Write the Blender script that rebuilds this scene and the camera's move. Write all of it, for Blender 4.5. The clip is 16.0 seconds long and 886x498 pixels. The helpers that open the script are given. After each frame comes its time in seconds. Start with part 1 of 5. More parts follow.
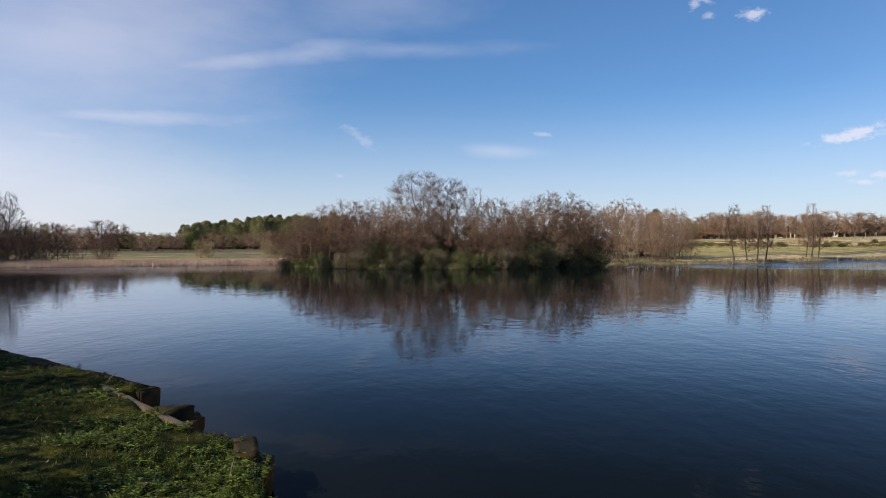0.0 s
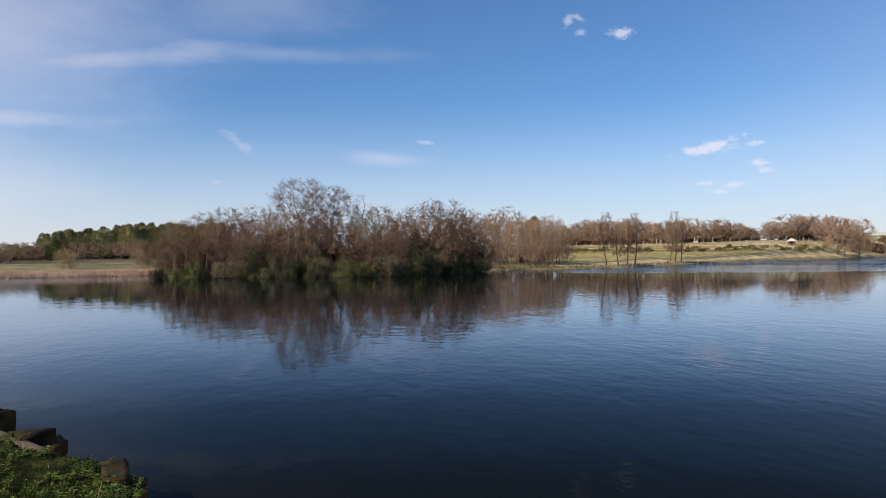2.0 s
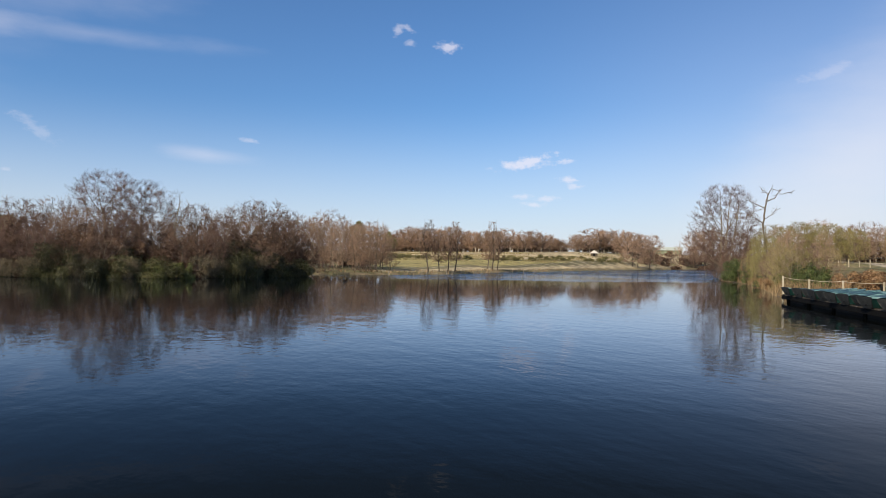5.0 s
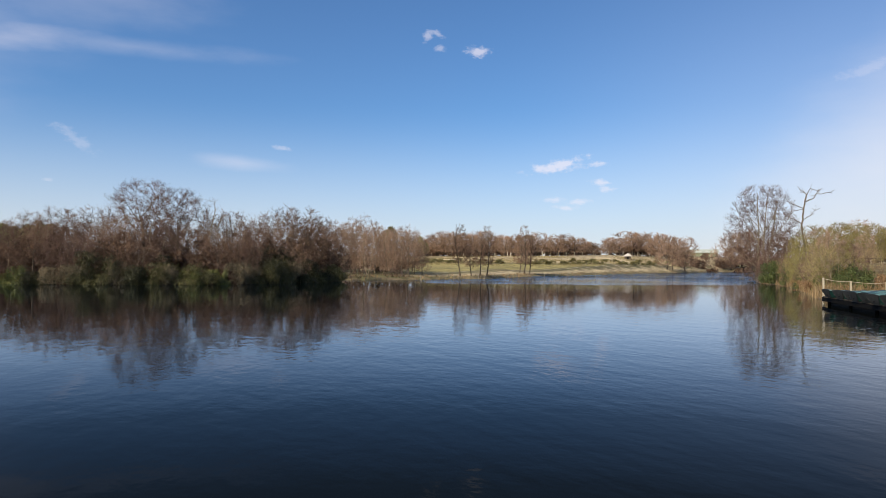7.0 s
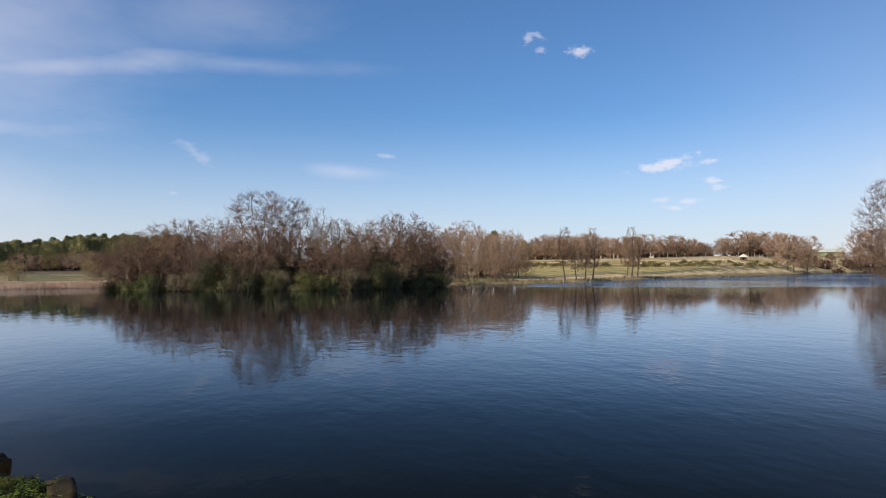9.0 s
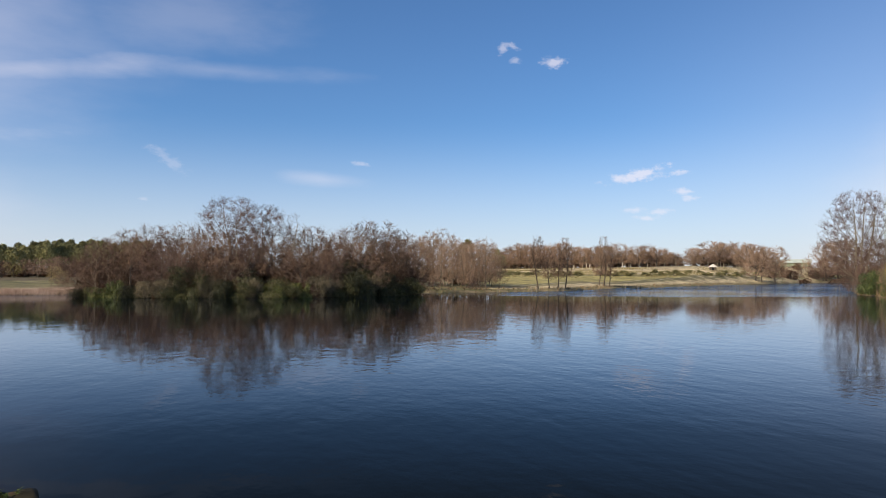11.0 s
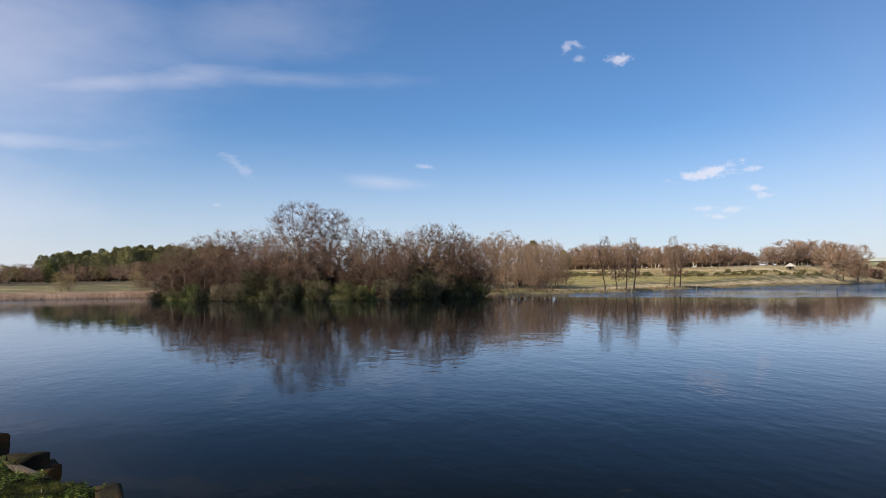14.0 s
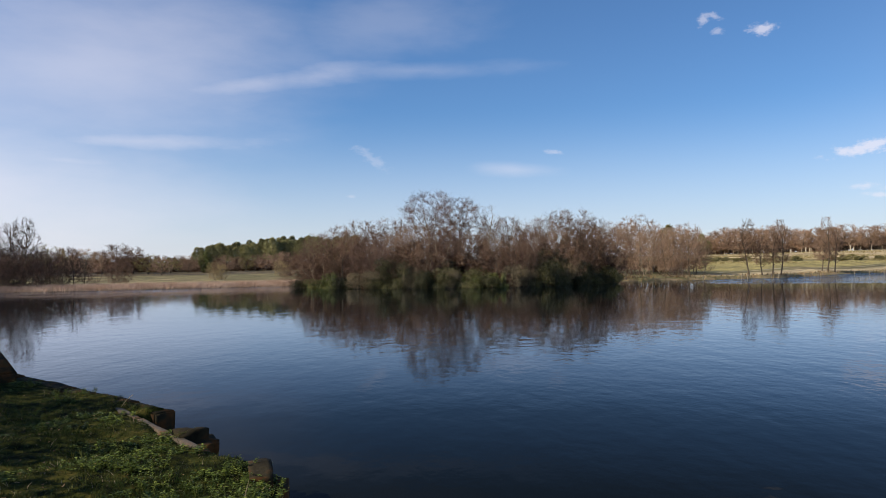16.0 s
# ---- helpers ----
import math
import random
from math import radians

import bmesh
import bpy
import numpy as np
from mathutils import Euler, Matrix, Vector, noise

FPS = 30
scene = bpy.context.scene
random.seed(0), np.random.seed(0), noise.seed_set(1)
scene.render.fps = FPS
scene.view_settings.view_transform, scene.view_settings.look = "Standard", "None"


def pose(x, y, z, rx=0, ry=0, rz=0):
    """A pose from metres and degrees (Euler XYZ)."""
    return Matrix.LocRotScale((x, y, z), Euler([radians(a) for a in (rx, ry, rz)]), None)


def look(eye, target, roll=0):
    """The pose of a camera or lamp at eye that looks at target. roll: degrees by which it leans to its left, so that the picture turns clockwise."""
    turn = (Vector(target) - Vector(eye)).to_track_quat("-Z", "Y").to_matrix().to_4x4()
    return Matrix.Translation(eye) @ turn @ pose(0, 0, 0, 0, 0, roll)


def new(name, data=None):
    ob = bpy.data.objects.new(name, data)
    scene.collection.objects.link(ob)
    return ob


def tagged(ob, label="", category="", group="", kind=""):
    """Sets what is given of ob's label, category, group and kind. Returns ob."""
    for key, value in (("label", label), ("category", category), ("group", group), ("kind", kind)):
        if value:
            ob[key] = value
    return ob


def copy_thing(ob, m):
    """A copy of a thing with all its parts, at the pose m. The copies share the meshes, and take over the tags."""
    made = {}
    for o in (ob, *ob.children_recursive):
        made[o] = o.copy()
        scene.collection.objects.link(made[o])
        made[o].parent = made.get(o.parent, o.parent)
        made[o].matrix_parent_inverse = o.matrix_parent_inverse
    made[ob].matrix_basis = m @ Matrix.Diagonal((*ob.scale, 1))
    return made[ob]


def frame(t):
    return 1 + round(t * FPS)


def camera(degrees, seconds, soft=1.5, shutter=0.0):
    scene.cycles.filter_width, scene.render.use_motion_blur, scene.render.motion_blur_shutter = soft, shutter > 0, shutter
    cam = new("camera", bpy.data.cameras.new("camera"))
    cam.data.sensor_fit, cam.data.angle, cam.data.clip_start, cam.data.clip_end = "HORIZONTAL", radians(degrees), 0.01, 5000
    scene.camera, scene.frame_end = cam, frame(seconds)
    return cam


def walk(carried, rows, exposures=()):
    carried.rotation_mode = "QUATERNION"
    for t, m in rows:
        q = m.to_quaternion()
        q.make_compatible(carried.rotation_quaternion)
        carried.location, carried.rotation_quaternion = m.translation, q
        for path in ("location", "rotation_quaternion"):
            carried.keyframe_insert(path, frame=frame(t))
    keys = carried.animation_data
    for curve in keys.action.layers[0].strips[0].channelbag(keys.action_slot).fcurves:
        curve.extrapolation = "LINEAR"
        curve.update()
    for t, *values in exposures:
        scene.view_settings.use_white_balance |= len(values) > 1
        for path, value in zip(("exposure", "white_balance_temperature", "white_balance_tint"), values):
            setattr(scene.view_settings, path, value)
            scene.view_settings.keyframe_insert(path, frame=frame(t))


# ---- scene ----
# The camera turns on the spot, held over the bank two metres above the ground.
EYE = 2.4
cam = camera(64.2, 16.0, soft=0.45)
TURNS = [
    (0.0, 0.00, -0.06, 0.00), (0.5, -2.32, 0.08, -0.17), (1.0, -5.16, 0.46, 0.06), (1.5, -7.30, 0.83, 0.47),
    (2.0, -9.37, 0.50, 0.53), (2.5, -13.27, 0.11, -0.41), (3.0, -16.50, 0.20, -0.62), (3.5, -19.32, 0.47, -0.88),
    (4.0, -21.17, 0.70, -0.87), (4.2, -21.63, 0.79, -0.87), (4.8, -22.95, 0.92, -0.95), (5.4, -24.6, 1.02, -1.0),
    (5.9, -24.8, 1.12, -1.0), (6.3, -23.92, 1.19, -0.95), (6.5, -23.17, 1.20, -0.80), (7.0, -21.00, 1.28, -0.47),
    (7.5, -18.81, 1.32, -0.18), (8.0, -16.72, 1.43, 0.05), (8.5, -14.58, 1.45, 0.11), (8.7, -13.85, 1.52, 0.18),
    (9.3, -11.3, 1.66, 0.15), (9.8, -10.0, 1.80, 0.10), (10.3, -10.2, 1.92, 0.02), (10.8, -12.54, 2.03, -0.03),
    (11.0, -14.74, 2.27, -0.11), (11.5, -19.06, 2.75, -0.36), (12.0, -20.66, 3.22, -0.32), (12.5, -19.73, 3.65, -0.32),
    (13.0, -17.67, 3.81, -0.32), (13.5, -14.92, 3.20, -0.03), (14.0, -9.47, 2.42, 0.28), (14.5, -5.31, 2.02, 0.35),
    (15.0, -2.19, 1.91, 0.50), (15.5, 0.43, 1.83, 0.79), (16.0, 1.01, 1.49, 0.80)]
walk(cam, [(t, pose(0, 0, EYE, 90 + p, r, y)) for t, y, p, r in TURNS])

# ---- world and sun ----
SUN_AZ, SUN_EL = -112.0, 36.0
scene.view_settings.exposure = 0.06
world = bpy.data.worlds.new("sky")
scene.world = world
world.use_nodes = True
wt = world.node_tree
wt.nodes.clear()


def wnode(kind, **kw):
    n = wt.nodes.new(kind)
    for k, v in kw.items():
        if k == "op":
            n.operation = v
    return n


def wmath(op, a, b=None, c=None):
    n = wnode("ShaderNodeMath", op=op)
    for i, v in enumerate((a, b, c)):
        if v is None:
            continue
        if isinstance(v, (int, float)):
            n.inputs[i].default_value = v
        else:
            wt.links.new(v, n.inputs[i])
    return n.outputs[0]


def wvec(op, a, b):
    n = wnode("ShaderNodeVectorMath", op=op)
    for i, v in enumerate((a, b)):
        if isinstance(v, tuple):
            n.inputs[i].default_value = v
        else:
            wt.links.new(v, n.inputs[i])
    return n


def wmap(v, lo, hi, to_lo, to_hi):
    n = wnode("ShaderNodeMapRange")
    n.interpolation_type = "SMOOTHSTEP"
    wt.links.new(v, n.inputs[0])
    for i, x in enumerate((lo, hi, to_lo, to_hi)):
        n.inputs[i + 1].default_value = x
    return n.outputs[0]


sky = wnode("ShaderNodeTexSky")
sky.sky_type = "NISHITA"
sky.sun_disc = False
sky.sun_elevation = radians(SUN_EL)
sky.sun_rotation = radians(SUN_AZ)
sky.air_density, sky.dust_density, sky.ozone_density = 1.0, 0.3, 4.5
coord = wnode("ShaderNodeTexCoord")
sep = wnode("ShaderNodeSeparateXYZ")
wt.links.new(coord.outputs["Generated"], sep.inputs[0])
az_n = wmath("MULTIPLY", wmath("ARCTAN2", sep.outputs[0], sep.outputs[1]), 180 / math.pi)
el_n = wmath("MULTIPLY", wmath("ARCSINE", sep.outputs[2]), 180 / math.pi)
comb = wnode("ShaderNodeCombineXYZ")
wt.links.new(az_n, comb.inputs[0])
wt.links.new(el_n, comb.inputs[1])
AE = comb.outputs[0]


def wnoise(scale, detail, stretch, rough=0.55):
    n = wnode("ShaderNodeTexNoise")
    n.inputs["Scale"].default_value, n.inputs["Detail"].default_value = scale, detail
    n.inputs["Roughness"].default_value = rough
    wt.links.new(wvec("MULTIPLY", AE, (stretch, 1.0, 1.0)).outputs[0], n.inputs["Vector"])
    return n.outputs["Fac"]


puff_noise = wnoise(1.5, 6, 0.6, 0.65)
wisp_noise = wnoise(0.35, 5, 0.35)


def cloud(az, el, w, h, turn, strength, noise_out, lo, hi, amp):
    """One cloud of the sky: an ellipse with a torn edge; degrees."""
    rot = wnode("ShaderNodeVectorRotate")
    rot.rotation_type = "Z_AXIS"
    wt.links.new(wvec("SUBTRACT", AE, (az, el, 0.0)).outputs[0], rot.inputs["Vector"])
    rot.inputs["Angle"].default_value = radians(-turn)
    r = wvec("LENGTH", wvec("MULTIPLY", rot.outputs[0], (1 / w, 1 / h, 0.0)).outputs[0], (0.0, 0.0, 0.0)).outputs["Value"]
    body = wmath("SUBTRACT", 1.0, r)
    v = wmath("ADD", body, wmath("MULTIPLY", wmath("SUBTRACT", noise_out, 0.5), amp))
    return wmath("MULTIPLY", wmap(v, lo, hi, 0.0, 1.0), strength * (0.9 if amp < 2 else 0.72))


CLOUDS = [
    # small fair-weather puffs
    (19.6, 18.0, 0.75, 0.40, 40, 0.5, 0), (20.5, 18.2, 0.7, 0.35, -20, 0.45, 0), (20.6, 17.1, 0.5, 0.35, 0, 0.4, 0),
    (23.7, 16.9, 0.95, 0.55, 0, 0.75, 0),
    (30.2, 8.0, 3.0, 0.55, 9, 0.85, 0), (33.4, 8.1, 1.0, 0.28, 0, 0.7, 0), (33.4, 6.6, 0.9, 0.32, 0, 0.7, 0),
    (34.1, 6.1, 0.8, 0.25, 0, 0.6, 0), (29.9, 5.3, 1.1, 0.28, 0, 0.5, 0), (32.0, 5.1, 1.4, 0.28, 5, 0.55, 0),
    (30.7, 4.6, 1.1, 0.25, 0, 0.55, 0), (52.0, 13.7, 2.4, 0.5, 12, 0.22, 0),
    (-6.7, 8.8, 1.9, 0.5, -32, 0.24, 0), (8.0, 9.05, 0.9, 0.25, -10, 0.4, 0), (5.0, 7.75, 3.6, 0.7, -3, 0.3, 1),
    (-8.4, 5.8, 0.5, 0.22, 0, 0.3, 0),
    # long veils of high cloud
    (-17.0, 14.2, 14.0, 1.3, 9, 0.42, 1), (-3.0, 15.7, 9.5, 0.8, 0, 0.2, 1), (-7.0, 19.0, 11.0, 3.6, 6, 0.17, 1), (-24.0, 9.7, 9.5, 1.0, 2, 0.5, 1),
    (-29.0, 8.0, 7.5, 0.8, -1, 0.45, 1), (-28.0, 14.5, 20.0, 9.0, 8, 0.5, 1), (-36.0, 5.0, 20.0, 9.0, 0, 0.6, 1),
    (55.0, 8.5, 15.0, 7.5, 38, 0.5, 1), (58.0, 8.5, 11.0, 7.0, 20, 0.42, 1)]
total, veil = None, None
for az, el, w, h, turn, s, kind in CLOUDS:
    c = cloud(az, el, w, h, turn, s, wisp_noise if kind else puff_noise, -0.25 if kind else -0.05, 1.15 if kind else 0.95, (0.6 if h > 5 else 1.6) if kind else 3.2)
    if kind and az > 50:
        veil = c if veil is None else wmath("MAXIMUM", veil, c)
    else:
        total = c if total is None else wmath("MAXIMUM", total, c)
haze = wmap(el_n, -3.0, 13.0, 0.74, 0.0)
mix_haze = wnode("ShaderNodeMixRGB")
wt.links.new(haze, mix_haze.inputs[0])
tint = wnode("ShaderNodeMixRGB")
tint.blend_type = "MULTIPLY"
tint.inputs[0].default_value = 1.0
tint.inputs[2].default_value = (0.785, 1.025, 1.24, 1)
wt.links.new(sky.outputs[0], tint.inputs[1])
wt.links.new(tint.outputs[0], mix_haze.inputs[1])
mix_haze.inputs[2].default_value = (7.9, 7.75, 8.6, 1)
# thin warm mist over the wooded point's side of the sky
mist = wnode("ShaderNodeMixRGB")
wt.links.new(wmath("MULTIPLY", wmap(az_n, 24.0, 56.0, 0.0, 0.38), wmap(el_n, 0.0, 24.0, 1.0, 0.15)), mist.inputs[0])
wt.links.new(mix_haze.outputs[0], mist.inputs[1])
mist.inputs[2].default_value = (6.9, 6.65, 6.85, 1)
mix = wnode("ShaderNodeMixRGB")
wt.links.new(total, mix.inputs[0])
wt.links.new(mist.outputs[0], mix.inputs[1])
mix.inputs[2].default_value = (9.2, 8.7, 9.4, 1)
mix_veil = wnode("ShaderNodeMixRGB")
wt.links.new(veil, mix_veil.inputs[0])
wt.links.new(mix.outputs[0], mix_veil.inputs[1])
mix_veil.inputs[2].default_value = (9.0, 8.6, 8.8, 1)
bg = wnode("ShaderNodeBackground")
bg.inputs["Strength"].default_value = 0.098
wt.links.new(mix_veil.outputs[0], bg.inputs[0])
wo = wnode("ShaderNodeOutputWorld")
wt.links.new(bg.outputs[0], wo.inputs[0])

sun = new("sun", bpy.data.lights.new("sun", "SUN"))
sun.data.energy, sun.data.angle, sun.data.color = 5.0, radians(0.53), (1.0, 0.885, 0.71)
sd_ = Vector((math.sin(radians(SUN_AZ)) * math.cos(radians(SUN_EL)), math.cos(radians(SUN_AZ)) * math.cos(radians(SUN_EL)), math.sin(radians(SUN_EL))))
sun.matrix_basis = look(sd_ * 100, (0, 0, 0))


# ---- materials ----
def ramp_mat(name, stops, scale=3.0, detail=5.0, rough=0.8, bump=0.0, bump_scale=20.0, vary=0.0, stretch=(1, 1, 1), spec=0.3, big=0.0, island=0.0, metal=0.0, coords="Object"):
    """A surface whose colour wanders between the stops, with fine relief; vary: from object to object; island: from piece to piece."""
    m = bpy.data.materials.new(name)
    m.use_nodes = True
    nt = m.node_tree
    bsdf = nt.nodes["Principled BSDF"]
    bsdf.inputs["Roughness"].default_value = rough
    bsdf.inputs["Specular IOR Level"].default_value = spec
    bsdf.inputs["Metallic"].default_value = metal
    tc = nt.nodes.new("ShaderNodeTexCoord")
    mp = nt.nodes.new("ShaderNodeMapping")
    mp.inputs["Scale"].default_value = stretch
    nt.links.new(tc.outputs[coords], mp.inputs[0])
    n1 = nt.nodes.new("ShaderNodeTexNoise")
    n1.inputs["Scale"].default_value, n1.inputs["Detail"].default_value = scale, detail
    nt.links.new(mp.outputs[0], n1.inputs["Vector"])
    fac = n1.outputs["Fac"]

    def add(a, b, k):
        s = nt.nodes.new("ShaderNodeMath")
        s.operation = "MULTIPLY_ADD"
        nt.links.new(b, s.inputs[0])
        s.inputs[1].default_value = k
        o = nt.nodes.new("ShaderNodeMath")
        o.operation = "SUBTRACT"
        nt.links.new(a, o.inputs[0])
        o.inputs[1].default_value = k * 0.5
        nt.links.new(o.outputs[0], s.inputs[2])
        return s.outputs[0]
    if big:
        n2 = nt.nodes.new("ShaderNodeTexNoise")
        n2.inputs["Scale"].default_value, n2.inputs["Detail"].default_value = scale * 0.13, 3
        nt.links.new(mp.outputs[0], n2.inputs["Vector"])
        fac = add(fac, n2.outputs["Fac"], big)
    if vary:
        fac = add(fac, nt.nodes.new("ShaderNodeObjectInfo").outputs["Random"], vary)
    if island:
        fac = add(fac, nt.nodes.new("ShaderNodeNewGeometry").outputs["Random Per Island"], island)
    cr = nt.nodes.new("ShaderNodeValToRGB")
    while len(cr.color_ramp.elements) < len(stops):
        cr.color_ramp.elements.new(0.5)
    for e, (p, c) in zip(cr.color_ramp.elements, stops):
        e.position, e.color = p, (*c, 1)
    nt.links.new(fac, cr.inputs[0])
    nt.links.new(cr.outputs[0], bsdf.inputs["Base Color"])
    if bump:
        n3 = nt.nodes.new("ShaderNodeTexNoise")
        n3.inputs["Scale"].default_value, n3.inputs["Detail"].default_value = bump_scale, 4
        nt.links.new(mp.outputs[0], n3.inputs["Vector"])
        b = nt.nodes.new("ShaderNodeBump")
        b.inputs["Strength"].default_value, b.inputs["Distance"].default_value = 0.7, bump
        nt.links.new(n3.outputs["Fac"], b.inputs["Height"])
        nt.links.new(b.outputs[0], bsdf.inputs["Normal"])
    return m


BARK = ramp_mat("bark", [(0.3, (0.11, 0.08, 0.055)), (0.55, (0.23, 0.175, 0.115)), (0.75, (0.36, 0.29, 0.20))], 4, 6, 0.9, 0.03, 12, vary=0.3, stretch=(1, 1, 0.25))
DARK_BARK = ramp_mat("dark_bark", [(0.3, (0.07, 0.05, 0.036)), (0.55, (0.13, 0.10, 0.07)), (0.75, (0.20, 0.16, 0.11))], 4, 6, 0.9, 0.03, 12, vary=0.3, stretch=(1, 1, 0.25))
STAKE = ramp_mat("grey_stake", [(0.3, (0.16, 0.13, 0.09)), (0.7, (0.34, 0.29, 0.22))], 5, 4, 0.85)
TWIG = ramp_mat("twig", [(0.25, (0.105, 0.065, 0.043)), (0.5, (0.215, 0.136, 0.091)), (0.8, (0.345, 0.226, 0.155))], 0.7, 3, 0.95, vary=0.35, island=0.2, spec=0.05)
# paler copy of the twig colour: sunlight and distance haze put into it
TWIG_FAR = ramp_mat("lit_hazy_twig", [(0.25, (0.22, 0.143, 0.096)), (0.5, (0.35, 0.232, 0.156)), (0.8, (0.46, 0.314, 0.217))], 0.7, 3, 0.95, vary=0.35, island=0.08, spec=0.05)
# darker copy of the twig colour: the left shore's silhouette shade put in
TWIG_DARK = ramp_mat("silhouette_twig", [(0.25, (0.045, 0.029, 0.023)), (0.5, (0.085, 0.056, 0.042)), (0.8, (0.14, 0.095, 0.07))], 0.7, 3, 0.9, vary=0.25, island=0.35)
TWIG_TAN = ramp_mat("tan_twig", [(0.25, (0.21, 0.145, 0.068)), (0.5, (0.34, 0.25, 0.12)), (0.8, (0.47, 0.36, 0.18))], 0.7, 3, 0.9, vary=0.25, island=0.4)
TWIG_RED = ramp_mat("red_twig", [(0.25, (0.092, 0.056, 0.042)), (0.5, (0.18, 0.112, 0.083)), (0.8, (0.275, 0.178, 0.133))], 0.7, 3, 0.95, vary=0.2, island=0.2, spec=0.05)
TWIG_GREEN = ramp_mat("budding_twig", [(0.25, (0.15, 0.125, 0.045)), (0.5, (0.27, 0.225, 0.08)), (0.8, (0.37, 0.31, 0.115))], 0.7, 3, 0.9, vary=0.35, island=0.4)
LEAF_DARK = ramp_mat("evergreen_leaf", [(0.2, (0.030, 0.029, 0.011)), (0.5, (0.088, 0.082, 0.029)), (0.8, (0.215, 0.19, 0.068))], 0.5, 3, 0.45, vary=0.45, island=0.3, spec=0.3)
LAUREL = ramp_mat("laurel_leaf", [(0.2, (0.032, 0.05, 0.011)), (0.5, (0.08, 0.105, 0.024)), (0.8, (0.15, 0.17, 0.045))], 0.5, 3, 0.5, vary=0.2, island=0.35, spec=0.4)
LEAF_BROWN = ramp_mat("withered_leaf", [(0.2, (0.10, 0.078, 0.045)), (0.5, (0.20, 0.155, 0.088)), (0.8, (0.30, 0.23, 0.13))], 0.5, 3, 0.6, vary=0.3, island=0.45)
LEAF_LIGHT = ramp_mat("yellow_green_leaf", [(0.2, (0.07, 0.085, 0.02)), (0.5, (0.145, 0.16, 0.036)), (0.8, (0.24, 0.225, 0.06))], 0.5, 3, 0.5, vary=0.3, island=0.4, spec=0.4)
NEEDLE = ramp_mat("conifer_needle", [(0.2, (0.15, 0.14, 0.056)), (0.5, (0.26, 0.24, 0.095)), (0.8, (0.37, 0.335, 0.14))], 0.4, 3, 0.7, vary=0.45, island=0.35)
LEAF_OLIVE = ramp_mat("olive_leaf", [(0.2, (0.15, 0.135, 0.055)), (0.5, (0.235, 0.205, 0.085)), (0.8, (0.33, 0.28, 0.13))], 0.5, 3, 0.6, vary=0.4, island=0.35, spec=0.2)
REED = ramp_mat("dry_reed", [(0.2, (0.36, 0.235, 0.165)), (0.5, (0.54, 0.38, 0.275)), (0.8, (0.68, 0.51, 0.385))], 0.25, 4, 0.8, island=0.5)
GRASS_BLADE = ramp_mat("grass_blade", [(0.2, (0.010, 0.022, 0.003)), (0.5, (0.031, 0.055, 0.007)), (0.8, (0.105, 0.10, 0.022))], 1.2, 4, 0.65, island=0.5, spec=0.12)
WEED_LEAF = ramp_mat("weed_leaf", [(0.2, (0.030, 0.046, 0.007)), (0.5, (0.08, 0.11, 0.016)), (0.8, (0.185, 0.22, 0.038))], 1.5, 3, 0.6, island=0.5, spec=0.15)
DRY_STALK = ramp_mat("dry_stalk", [(0.3, (0.25, 0.19, 0.11)), (0.7, (0.42, 0.34, 0.22))], 5, 3, 0.8)
SOIL = ramp_mat("mossy_soil", [(0.25, (0.006, 0.0055, 0.0025)), (0.42, (0.013, 0.016, 0.004)), (0.56, (0.038, 0.041, 0.008)), (0.68, (0.085, 0.072, 0.018)), (0.8, (0.12, 0.082, 0.034))], 5.5, 8, 0.98, 0.05, 30, big=0.5, spec=0.04)
STONE = ramp_mat("mossy_stone", [(0.25, (0.014, 0.012, 0.008)), (0.45, (0.036, 0.03, 0.018)), (0.6, (0.10, 0.045, 0.016)), (0.72, (0.036, 0.038, 0.012))], 3.5, 7, 0.95, 0.02, 22, big=0.4, spec=0.06)
CONCRETE = ramp_mat("old_concrete", [(0.3, (0.045, 0.038, 0.026)), (0.5, (0.115, 0.09, 0.066)), (0.64, (0.12, 0.06, 0.024)), (0.8, (0.18, 0.15, 0.115))], 4, 7, 0.92, 0.008, 40, big=0.3)
TIMBER = ramp_mat("weathered_timber", [(0.3, (0.035, 0.028, 0.02)), (0.6, (0.075, 0.06, 0.045)), (0.8, (0.13, 0.11, 0.08))], 5, 5, 0.85, 0.01, 20, stretch=(1, 1, 0.2))
PALE_TIMBER = ramp_mat("pale_timber", [(0.3, (0.34, 0.27, 0.17)), (0.6, (0.52, 0.44, 0.31)), (0.8, (0.62, 0.55, 0.42))], 5, 5, 0.8, 0.006, 20, stretch=(1, 1, 0.2))
BOAT_GREEN = ramp_mat("green_boat_paint", [(0.3, (0.004, 0.026, 0.021)), (0.6, (0.008, 0.045, 0.037)), (0.8, (0.04, 0.10, 0.085))], 2.5, 5, 0.5, vary=0.3, spec=0.35)
# pale rim colour carries the glints that run along the boats
BOAT_RIM = ramp_mat("glint_green_rim", [(0.3, (0.10, 0.22, 0.19)), (0.6, (0.22, 0.36, 0.32)), (0.8, (0.42, 0.50, 0.46))], 3, 5, 0.3, vary=0.3, spec=0.5)
# timber taken near black: the shade under the boats is in the colour
SHADED_TIMBER = ramp_mat("shaded_timber", [(0.3, (0.003, 0.0027, 0.0024)), (0.6, (0.005, 0.0045, 0.004)), (0.8, (0.009, 0.008, 0.007))], 5, 5, 0.9, 0.01, 20, stretch=(1, 1, 0.2), spec=0.1)
BOAT_DARK = ramp_mat("dark_boat_board", [(0.3, (0.014, 0.016, 0.016)), (0.6, (0.035, 0.036, 0.034)), (0.8, (0.075, 0.07, 0.062))], 4, 5, 0.6, vary=0.3)
